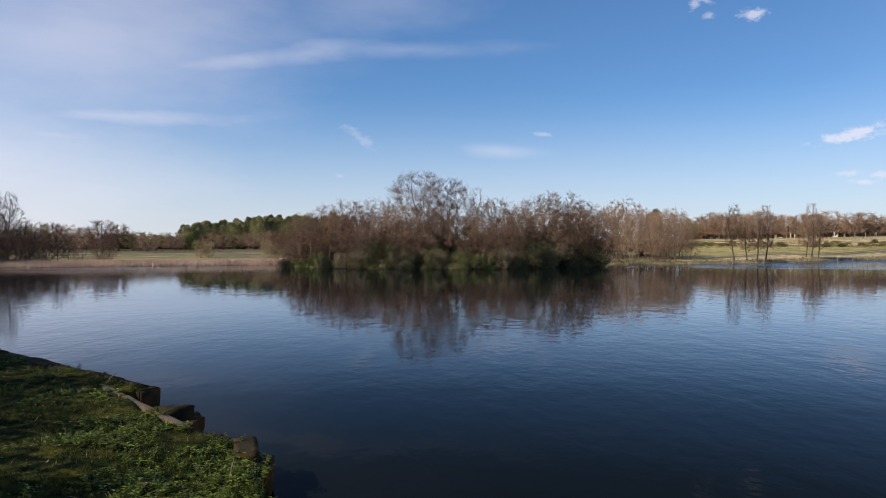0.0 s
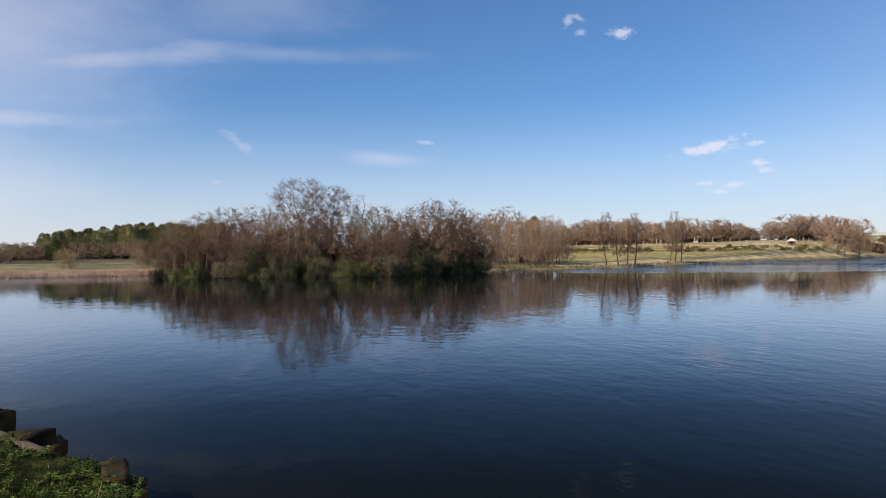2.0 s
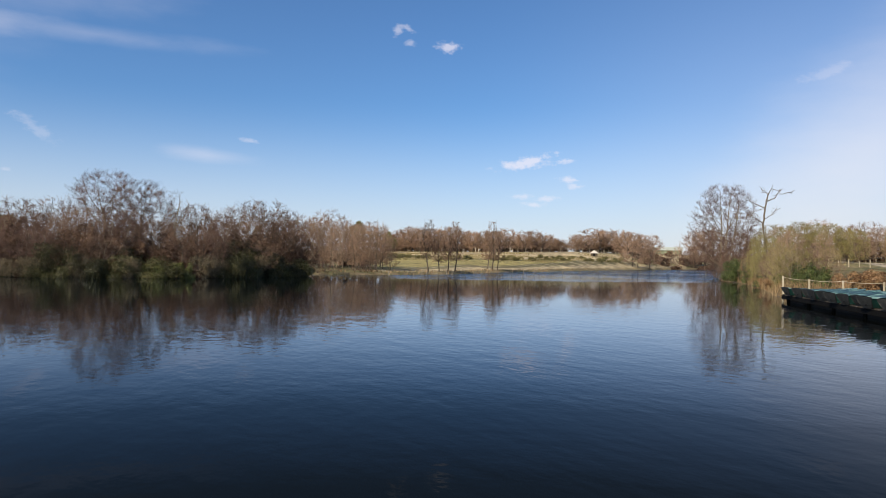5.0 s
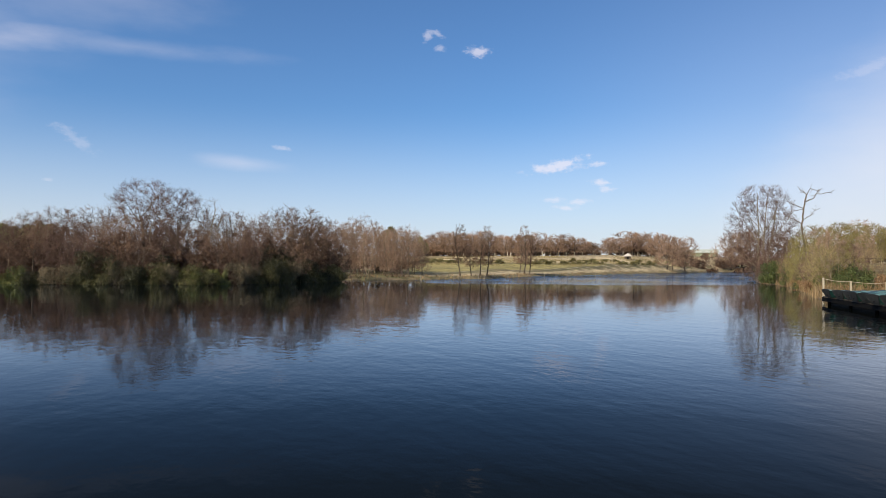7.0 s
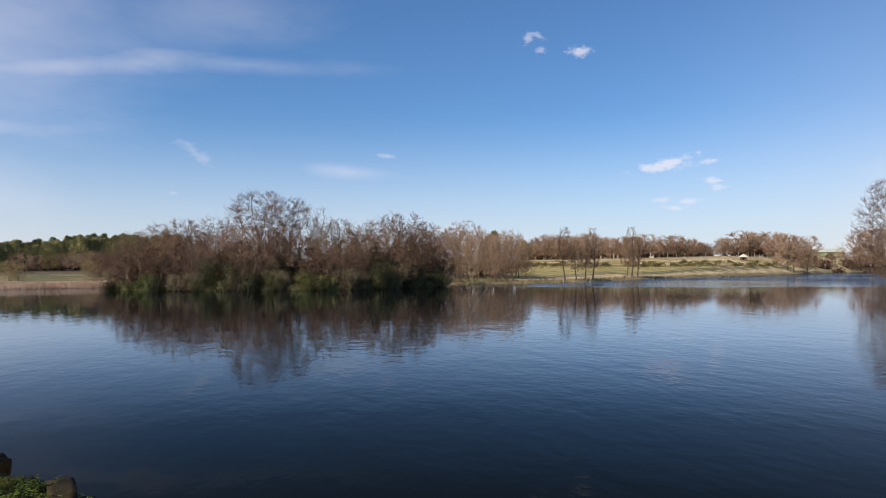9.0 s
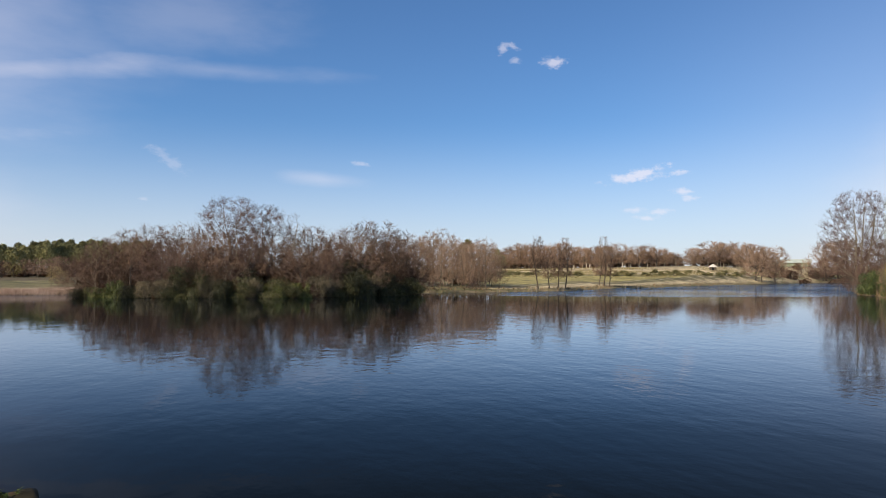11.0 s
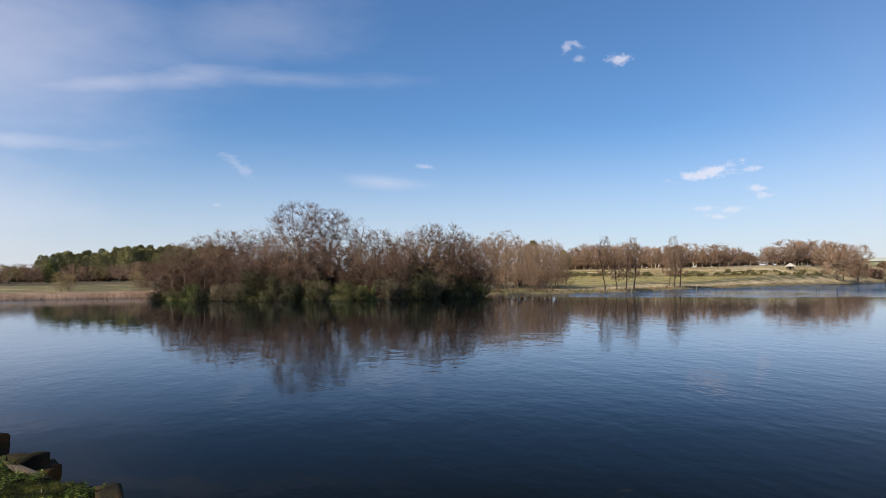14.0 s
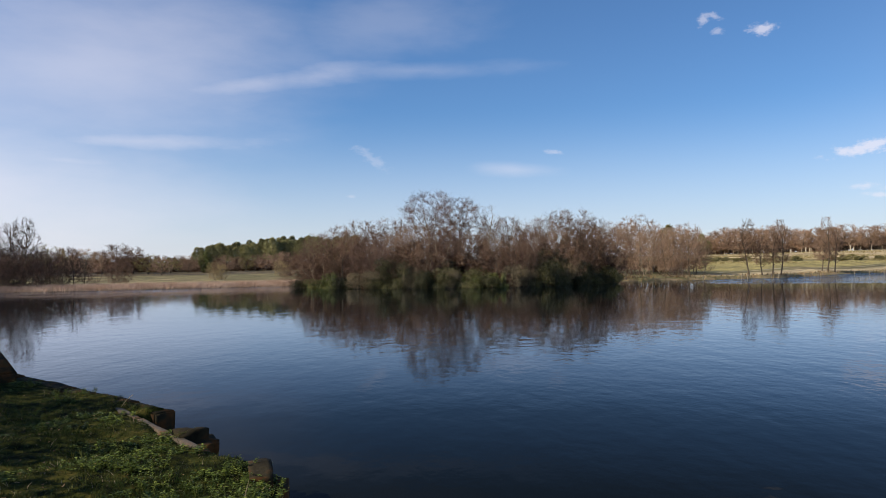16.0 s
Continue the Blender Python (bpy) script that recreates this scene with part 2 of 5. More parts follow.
BLACK = ramp_mat("black_hole", [(0.3, (0.004, 0.004, 0.004)), (0.7, (0.01, 0.01, 0.01))], 3)
ROPE = ramp_mat("pale_rope", [(0.3, (0.42, 0.35, 0.24)), (0.7, (0.6, 0.52, 0.38))], 30, 3, 0.9)
ROOF = ramp_mat("pale_roof", [(0.3, (0.48, 0.42, 0.33)), (0.7, (0.66, 0.6, 0.5))], 2, 4, 0.8, 0.01, 10)
BANK_GRASS = ramp_mat("tan_grass", [(0.2, (0.14, 0.09, 0.042)), (0.5, (0.25, 0.168, 0.08)), (0.8, (0.37, 0.26, 0.14))], 0.5, 4, 0.85, island=0.5)
MEADOW_GRASS = ramp_mat("meadow_grass", [(0.2, (0.19, 0.16, 0.062)), (0.5, (0.29, 0.235, 0.105)), (0.8, (0.41, 0.325, 0.175))], 0.05, 4, 0.85, island=0.35)
BRACKEN = ramp_mat("dead_bracken", [(0.2, (0.16, 0.085, 0.04)), (0.5, (0.28, 0.16, 0.075)), (0.8, (0.40, 0.26, 0.14))], 0.8, 3, 0.85, island=0.5)
BARN_ROOF = ramp_mat("pale_green_sheet", [(0.3, (0.36, 0.38, 0.31)), (0.7, (0.50, 0.52, 0.44))], 0.6, 4, 0.6)
BARN_WALL = ramp_mat("green_boards", [(0.3, (0.19, 0.20, 0.12)), (0.7, (0.28, 0.29, 0.19))], 0.8, 4, 0.85)
WALL = ramp_mat("hut_boards", [(0.3, (0.12, 0.09, 0.06)), (0.7, (0.22, 0.17, 0.12))], 2, 4, 0.85)
LOG = ramp_mat("pale_log", [(0.3, (0.45, 0.36, 0.24)), (0.7, (0.62, 0.54, 0.42))], 2, 4, 0.85)


def ground_mat():
    m = ramp_mat("meadow", [(0.22, (0.085, 0.08, 0.03)), (0.45, (0.145, 0.128, 0.05)), (0.6, (0.22, 0.175, 0.08)), (0.8, (0.31, 0.24, 0.13))], 0.16, 10, 0.95, 0.05, 3, big=0.45)
    nt = m.node_tree
    bsdf = nt.nodes["Principled BSDF"]
    prev = bsdf.inputs["Base Color"].links[0].from_socket
    n = nt.nodes.new("ShaderNodeTexNoise")
    n.inputs["Scale"].default_value, n.inputs["Detail"].default_value = 0.8, 6
    tc = nt.nodes.new("ShaderNodeTexCoord")
    nt.links.new(tc.outputs["Object"], n.inputs["Vector"])
    for key, col in (("dry", (0.50, 0.39, 0.22)), ("lush", (0.37, 0.30, 0.10)), ("mud", (0.20, 0.145, 0.085)), ("litter", (0.09, 0.065, 0.04)), ("path", (0.45, 0.37, 0.26))):
        at = nt.nodes.new("ShaderNodeAttribute")
        at.attribute_name = key
        s = nt.nodes.new("ShaderNodeMath")
        s.operation = "MULTIPLY_ADD"
        nt.links.new(n.outputs["Fac"], s.inputs[0])
        s.inputs[1].default_value = 0.9
        s.inputs[2].default_value = -0.45
        s2 = nt.nodes.new("ShaderNodeMath")
        s2.operation = "ADD"
        nt.links.new(at.outputs["Fac"], s2.inputs[0])
        nt.links.new(s.outputs[0], s2.inputs[1])
        mr = nt.nodes.new("ShaderNodeMapRange")
        for i, v in enumerate((0.3, 0.75, 0.0, 0.85)):
            mr.inputs[i + 1].default_value = v
        nt.links.new(s2.outputs[0], mr.inputs[0])
        mx = nt.nodes.new("ShaderNodeMixRGB")
        nt.links.new(mr.outputs[0], mx.inputs[0])
        nt.links.new(prev, mx.inputs[1])
        mx.inputs[2].default_value = (*col, 1)
        prev = mx.outputs[0]
    # tussocks and bare patches at two sizes
    for sc, lo, hi in ((0.055, 0.72, 1.25), (0.45, 0.55, 1.35), (2.6, 0.65, 1.3)):
        n2 = nt.nodes.new("ShaderNodeTexNoise")
        n2.inputs["Scale"].default_value, n2.inputs["Detail"].default_value = sc, 5
        nt.links.new(tc.outputs["Object"], n2.inputs["Vector"])
        mr = nt.nodes.new("ShaderNodeMapRange")
        for i, v in enumerate((0.32, 0.68, lo, hi)):
            mr.inputs[i + 1].default_value = v
        nt.links.new(n2.outputs["Fac"], mr.inputs[0])
        mx = nt.nodes.new("ShaderNodeVectorMath")
        mx.operation = "SCALE"
        nt.links.new(prev, mx.inputs[0])
        nt.links.new(mr.outputs[0], mx.inputs["Scale"])
        prev = mx.outputs[0]
    nt.links.new(prev, bsdf.inputs["Base Color"])
    return m


def water_mat():
    m = bpy.data.materials.new("lake_water")
    m.use_nodes = True
    nt = m.node_tree
    nt.nodes.remove(nt.nodes["Principled BSDF"])
    deep = nt.nodes.new("ShaderNodeBsdfDiffuse")
    deep.inputs["Color"].default_value = (0.0046, 0.0060, 0.0052, 1)
    gloss = nt.nodes.new("ShaderNodeBsdfGlossy")
    gloss.inputs["Roughness"].default_value = 0.03
    gloss.inputs["Color"].default_value = (0.79, 0.845, 0.94, 1)
    # the gloss dips where the skylight is polarised and rises towards grazing
    fres = nt.nodes.new("ShaderNodeFresnel")
    fres.inputs["IOR"].default_value = 1.33
    dip = nt.nodes.new("ShaderNodeValToRGB")
    for q in range(5):
        dip.color_ramp.elements.new(0.5)
    for e, (q, w) in zip(dip.color_ramp.elements, ((0.08, 0.008), (0.17, 0.030), (0.30, 0.125), (0.44, 0.365), (0.60, 0.68), (0.80, 0.88), (1.0, 1.0))):
        e.position, e.color = q, (w, w, w, 1)
    nt.links.new(fres.outputs[0], dip.inputs[0])
    both = nt.nodes.new("ShaderNodeMixShader")
    nt.links.new(dip.outputs[0], both.inputs[0])
    nt.links.new(deep.outputs[0], both.inputs[1])
    nt.links.new(gloss.outputs[0], both.inputs[2])
    nt.links.new(both.outputs[0], nt.nodes["Material Output"].inputs["Surface"])
    tc = nt.nodes.new("ShaderNodeTexCoord")
    prev = None
    for scale, detail, dist, stretch in ((0.8, 2, 0.012, (1.5, 0.8, 1)), (2.6, 2, 0.0046, (1.4, 0.9, 1)), (9.0, 1, 0.0005, (1.2, 1, 1))):
        mp = nt.nodes.new("ShaderNodeMapping")
        mp.inputs["Rotation"].default_value = (0, 0, radians(12))
        mp.inputs["Scale"].default_value = stretch
        nt.links.new(tc.outputs["Object"], mp.inputs[0])
        n = nt.nodes.new("ShaderNodeTexNoise")
        n.inputs["Scale"].default_value, n.inputs["Detail"].default_value = scale, detail
        nt.links.new(mp.outputs[0], n.inputs["Vector"])
        # breezes: ruffled and calm stretches
        p = nt.nodes.new("ShaderNodeTexNoise")
        p.inputs["Scale"].default_value, p.inputs["Detail"].default_value = 0.035, 2
        nt.links.new(tc.outputs["Object"], p.inputs["Vector"])
        pr = nt.nodes.new("ShaderNodeMapRange")
        for i, v in enumerate((0.35, 0.65, 0.35, 1.3)):
            pr.inputs[i + 1].default_value = v
        nt.links.new(p.outputs["Fac"], pr.inputs[0])
        # the open water outside the island's lee is ruffled by the wind
        ln = nt.nodes.new("ShaderNodeVectorMath")
        ln.operation = "LENGTH"
        nt.links.new(tc.outputs["Object"], ln.inputs[0])
        wob_ = nt.nodes.new("ShaderNodeMath")
        wob_.operation = "MULTIPLY_ADD"
        nt.links.new(p.outputs["Fac"], wob_.inputs[0])
        wob_.inputs[1].default_value = 60.0
        nt.links.new(ln.outputs["Value"], wob_.inputs[2])
        far = nt.nodes.new("ShaderNodeMapRange")
        for i, v in enumerate((122.0, 156.0, 1.0, 34.0)):
            far.inputs[i + 1].default_value = v
        nt.links.new(wob_.outputs[0], far.inputs[0])
        # and calm in it
        lee = nt.nodes.new("ShaderNodeMapRange")
        for i, v in enumerate((22.0, 50.0, 1.0, 0.68)):
            lee.inputs[i + 1].default_value = v
        nt.links.new(ln.outputs["Value"], lee.inputs[0])
        m1 = nt.nodes.new("ShaderNodeMath")
        m1.operation = "MULTIPLY"
        nt.links.new(pr.outputs[0], m1.inputs[0])
        nt.links.new(lee.outputs[0], m1.inputs[1])
        m0 = nt.nodes.new("ShaderNodeMath")
        m0.operation = "MULTIPLY"
        nt.links.new(m1.outputs[0], m0.inputs[0])
        nt.links.new(far.outputs[0], m0.inputs[1])
        mu = nt.nodes.new("ShaderNodeMath")
        mu.operation = "MULTIPLY"
        nt.links.new(n.outputs["Fac"], mu.inputs[0])
        nt.links.new(m0.outputs[0], mu.inputs[1])
        bu = nt.nodes.new("ShaderNodeBump")
        bu.inputs["Strength"].default_value, bu.inputs["Distance"].default_value = 1.0, dist
        nt.links.new(mu.outputs[0], bu.inputs["Height"])
        if prev:
            nt.links.new(prev, bu.inputs["Normal"])
        prev = bu.outputs[0]
    nt.links.new(prev, gloss.inputs["Normal"])
    nt.links.new(prev, fres.inputs["Normal"])
    return m


# ---- mesh helpers ----
def mesh_object(name, verts, faces, material, parent=None, label="", smooth=False):
    me = bpy.data.meshes.new(name)
    v = np.asarray(verts, dtype=np.float32).reshape(-1, 3)
    if isinstance(faces, np.ndarray):
        k = faces.shape[1]
        me.vertices.add(len(v))
        me.vertices.foreach_set("co", v.ravel())
        me.loops.add(faces.size)
        me.loops.foreach_set("vertex_index", faces.astype(np.int32).ravel())
        me.polygons.add(len(faces))
        me.polygons.foreach_set("loop_start", np.arange(0, faces.size, k, dtype=np.int32))
        me.update(calc_edges=True)
    else:
        me.from_pydata([tuple(p) for p in v], [], faces)
    if smooth:
        me.polygons.foreach_set("use_smooth", np.ones(len(me.polygons), dtype=bool))
    me.materials.append(material)
    ob = new(name, me)
    if parent is not None:
        ob.parent = parent
    if label:
        tagged(ob, label)
    return ob


def part(name, bm, material, parent, label="", smooth=False):
    me = bpy.data.meshes.new(name)
    bm.normal_update()
    bm.to_mesh(me)
    bm.free()
    if smooth:
        me.polygons.foreach_set("use_smooth", np.ones(len(me.polygons), dtype=bool))
    me.materials.append(material)
    ob = new(name, me)
    ob.parent = parent
    if label:
        tagged(ob, label)
    return ob


def box_bm(w, d, h, m=None, bevel=0.0, bm=None):
    bm = bm or bmesh.new()
    geo = bmesh.ops.create_cube(bm, size=1.0, matrix=(m or Matrix()) @ Matrix.Diagonal((w, d, h, 1)))
    if bevel:
        es = list({e for v in geo["verts"] for e in v.link_edges})
        bmesh.ops.bevel(bm, geom=es, offset=bevel, segments=1, affect="EDGES")
    return bm


def tubes(paths, sides):
    """Tapered tubes along paths of (points, radii), as verts and quads."""
    vs, fs, base = [], [], 0
    a = np.linspace(0, 2 * np.pi, sides, endpoint=False)
    ring = np.stack([np.cos(a), np.sin(a)], 1)
    for pts, rad in paths:
        pts = np.asarray(pts)
        n = len(pts)
        t = np.gradient(pts, axis=0)
        t /= np.linalg.norm(t, axis=1, keepdims=True) + 1e-9
        ref = np.array([0.31, 0.95, 0.05]) if abs(t[0, 2]) > 0.6 else np.array([0.0, 0.0, 1.0])
        u = np.cross(t, ref)
        u /= np.linalg.norm(u, axis=1, keepdims=True) + 1e-9
        w = np.cross(t, u)
        r = np.asarray(rad)[:, None, None]
        v = pts[:, None, :] + r * (ring[None, :, :1] * u[:, None, :] + ring[None, :, 1:] * w[:, None, :])
        vs.append(v.reshape(-1, 3))
        i, j = np.meshgrid(np.arange(n - 1), np.arange(sides), indexing="ij")
        j2 = (j + 1) % sides
        fs.append(np.stack([i * sides + j, i * sides + j2, (i + 1) * sides + j2, (i + 1) * sides + j], -1).reshape(-1, 4) + base)
        base += n * sides
    return np.concatenate(vs), np.concatenate(fs)


def leaves(p, nrm, size, rng, ratio=0.45, droop=0.25):
    """Folded leaf blades at p, lying along random ways across the normals."""
    n = len(p)
    nrm = nrm / (np.linalg.norm(nrm, axis=1, keepdims=True) + 1e-9)
    t = np.cross(nrm, rng.normal(size=(n, 3)))
    t /= np.linalg.norm(t, axis=1, keepdims=True) + 1e-9
    s = np.cross(nrm, t)
    L = (size * rng.uniform(0.7, 1.3, n))[:, None]
    up = nrm * L * droop
    v = np.stack([p - t * L * 0.5 - up, p + s * L * ratio * 0.5, p + t * L * 0.5 - up, p - s * L * ratio * 0.5], 1)
    k = np.arange(n)[:, None, None] * 4
    f = np.array([[0, 1, 2], [0, 2, 3]])[None] + k
    return v.reshape(-1, 3), f.reshape(-1, 3)


def unit(v):
    return v / (np.linalg.norm(v) + 1e-9)


def limb(rng, p, d, length, n, wob, up, r0, r1):
    pts, rad = [np.array(p)], [r0]
    d = unit(np.array(d))
    for i in range(n):
        d = unit(d + wob * rng.normal(size=3) + np.array([0, 0, up]))
        pts.append(pts[-1] + d * length / n)
        rad.append(r0 + (r1 - r0) * (i + 1) / n)
    return np.array(pts), np.array(rad)


def along(path, f):
    pts, rad = path
    s = f * (len(pts) - 1)
    i = min(int(s), len(pts) - 2)
    k = s - i
    return pts[i] * (1 - k) + pts[i + 1] * k, rad[i] * (1 - k) + rad[i + 1] * k, unit(pts[i + 1] - pts[i])


# ---- trees ----
def dome(h):
    return math.sqrt(max(0.0, 1 - abs((h - 0.40) / 0.61) ** 1.9)) if h < 1.02 else 0.0


def column(h):
    return (0.62 + 0.38 * math.sin(min(h, 1) * 3.1)) if h < 0.93 else 0.45


def bare_tree(seed, height, spread, crown0, girth, limbs, boughs, sprays, shoots, twig_r, shoot_len, form=dome, stems=1, rise=0.12, wob=0.16,
              bark=None, twig=None, splay=0.9, name="bare_tree", fuzz=0.14, leader=0.86, lean_out=0.24):
    """A leafless tree: stems, limbs and boughs, then branchlets along them that carry fine twigs on both sides.
    limbs: per stem; boughs: per limb; sprays: branchlets in the whole crown; shoots: twigs of each branchlet;
    leader: how far up the stem runs before it divides."""
    rng = np.random.default_rng(seed)
    root = new(name)
    stem_paths, bough_paths = [], []
    z0 = height * crown0
    k1, k2, k3 = rng.uniform(0, 6.28, 3)
    table = np.array([form(q / 60) for q in range(61)]) * spread

    def limit(h, az):
        return np.interp(h * 60, np.arange(61), table) * (1 + fuzz * np.sin(3 * az + k1) * np.sin(7 * h + k2) + fuzz * 0.7 * np.sin(6 * az + k3 + 9 * h))

    def room(p):
        """How far inside the crown's form points lie, 1 on its surface."""
        p = np.atleast_2d(p)
        h = np.clip((p[:, 2] - z0) / (height - z0), 0, 1)
        return np.hypot(p[:, 0], p[:, 1]) / np.maximum(limit(h, np.arctan2(p[:, 1], p[:, 0])), 0.02) + np.where(p[:, 2] > height, 1.0, 0.0)

    def reach_to(p, d, target, n, r0, r1):
        """A crooked path that leaves p along d and bends over to its target."""
        gap = target - p
        ln = np.linalg.norm(gap)
        c = p + gap * 0.42 + unit(d) * ln * 0.16 + np.array([gap[0], gap[1], 0]) * 0.14 - np.array([0, 0, max(gap[2], 0)]) * 0.10
        t = np.linspace(0, 1, n + 1)[:, None]
        pts = p * (1 - t) ** 2 + 2 * c * t * (1 - t) + target * t ** 2
        kink = np.cumsum(rng.normal(size=(n + 1, 3)), axis=0) * wob * ln * 0.09 * (t * (1.25 - t))
        kink[0] = 0
        return pts + kink, r0 + (r1 - r0) * t[:, 0] ** 0.6

    def fill(n, inner):
        """Points spread through the crown's form."""
        h = rng.uniform(0.02, 0.97, n * 5)
        az = rng.uniform(0, 6.28, len(h))
        lim = limit(h, az)
        ok = rng.uniform(0, 1, len(h)) < (lim / lim.max()) ** 1.4
        h, az, lim = h[ok][:n], az[ok][:n], lim[ok][:n]
        r = lim * rng.uniform(0.03, 1, len(h)) ** (1 / inner)
        return np.stack([r * np.cos(az), r * np.sin(az), z0 + h * (height - z0)], 1)
    for s in range(stems):
        a = k1 + s * 6.28 / stems
        lean = (0.05 if stems == 1 else lean_out) * np.array([math.cos(a), math.sin(a), 0])
        off = np.array([math.cos(a), math.sin(a), 0]) * (0 if stems == 1 else girth * 2.0)
        top = height * leader * (1 if s == 0 else rng.uniform(0.82, 0.98))
        st = limb(rng, off, np.array([0, 0, 1]) + lean, top, 9, 0.06, 0.10, girth, girth * (0.12 + 0.6 * (1 - leader)))
        st[1][0] *= 1.35
        stem_paths.append(st)
        for i in range(limbs):
            h = 0.06 + 0.92 * ((i + rng.uniform(0, 1)) / limbs) ** 0.8
            az = i * 2.4 + s * 1.1 + rng.uniform(-0.35, 0.35) if stems == 1 else a + (i * 2.4 % 3.6 - 1.8) + rng.uniform(-0.3, 0.3)
            rr = limit(h, az) * rng.uniform(0.78, 0.98)
            goal = np.array([rr * math.cos(az), rr * math.sin(az), z0 + h * (height - z0)])
            f = np.clip((goal[2] - rr * (0.75 - 0.5 * min(splay - 0.9, 0.4)) - 0.25 * h * (height - z0)) / top, crown0 * 0.8, 0.97)
            p, r, d = along(st, f)
            way = unit(np.array([math.cos(az), math.sin(az), 0]) * splay + np.array([0, 0, 0.15 + 0.5 * h + rise]))
            stem_paths.append(reach_to(p, way, goal, 8, min(r * 0.62, girth * 0.40), twig_r * 1.4))
    nodes, ways, rads = [], [], []
    for pts, rad in stem_paths[stems:]:
        for q in range(1, len(pts) - 1):
            nodes.append(pts[q]), ways.append(unit(pts[q + 1] - pts[q - 1])), rads.append(rad[q])
    nodes, ways, rads = np.array(nodes), np.array(ways), np.array(rads)
    for goal in fill(limbs * boughs * stems, 2.2):
        gap = goal - nodes
        cost = (gap ** 2).sum(1) + np.maximum(-gap[:, 2], 0) ** 2 * 2 - 0.5 * (gap * ways).sum(1) * np.linalg.norm(gap, axis=1)
        q = int(cost.argmin())
        bough_paths.append(reach_to(nodes[q], ways[q] + np.array([0, 0, rise * 0.5]), goal, 5, max(rads[q] * 0.45, twig_r * 1.4), twig_r))
    v, f = tubes(stem_paths[:stems], 7)
    v2, f2 = tubes([p for p in stem_paths[stems:]], 5) if len(stem_paths) > stems else (v[:0], f[:0])
    mesh_object("trunk", np.concatenate([v, v2]), np.concatenate([f, f2 + len(v)]), bark or BARK, root, smooth=True)
    # branchlets: from the nearest bough out to points spread through the crown
    def norm(v):
        return v / (np.linalg.norm(v, axis=1, keepdims=True) + 1e-9)
    hubs = np.concatenate([q for p, _ in bough_paths for q in (p[1:], (p[1:] + p[:-1]) / 2)] + [p[3:] for p, _ in stem_paths[stems:]])
    T = fill(int(sprays), 2.6)
    n = len(T)
    best = np.empty(n, dtype=int)
    for q in range(0, n, 500):
        gap = T[q:q + 500, None, :] - hubs[None]
        best[q:q + 500] = ((gap ** 2).sum(-1) + np.maximum(-gap[..., 2], 0) ** 2 * 1.5 + 0.02 * spread * rng.uniform(0, 1, gap.shape[:2])).argmin(1)
    P = hubs[best]
    D = T - P
    L = np.linalg.norm(D, axis=1) + 0.25 * shoot_len
    out = norm(P - np.array([0, 0, z0 + 0.2 * (height - z0)]))
    D = norm(norm(D) + out * 0.2 + np.array([0, 0, 0.08]) + rng.normal(size=D.shape) * 0.15)
    v1, f1 = tubes(bough_paths, 3)
    vs, fs, base = [v1], [np.concatenate([f1[:, [0, 1, 2]], f1[:, [0, 2, 3]]])], len(v1)

    def blade(p, d, ln, r):
        nonlocal base
        u = norm(np.cross(d, rng.normal(size=d.shape)))
        vs.append(np.stack([p - u * r, p + u * r, p + d * ln[:, None]], 1).reshape(-1, 3))
        fs.append(np.arange(len(p) * 3).reshape(-1, 3) + base)
        base += len(p) * 3
    # a bent branchlet of two tapering pieces
    bend = norm(D + rng.normal(size=D.shape) * 0.2 + np.array([0, 0, 0.30]))
    M = P + D * (L * 0.5)[:, None]
    blade(P, D, L * 0.62, twig_r * 1.25)
    blade(M, bend, L * 0.5, twig_r)
    flat = norm(np.cross(D, rng.normal(size=D.shape)))
    for k in range(int(shoots)):
        q = 0.25 + 0.75 * (k + rng.uniform(0.0, 1.0, n)) / shoots
        start = np.where(q[:, None] < 0.5, P + D * (L * q)[:, None], M + bend * (L * (q - 0.5))[:, None])
        way = norm(D * 0.55 + flat * (0.7 if k % 2 else -0.7) + out * 0.2 + rng.normal(size=D.shape) * 0.33 + np.array([0, 0, 0.32]))
        blade(start, way, shoot_len * rng.uniform(0.5, 1.25, n) * (1.15 - 0.45 * q), twig_r * 0.8)
    mesh_object("crown", np.concatenate(vs), np.concatenate(fs), twig or TWIG, root)
    return root


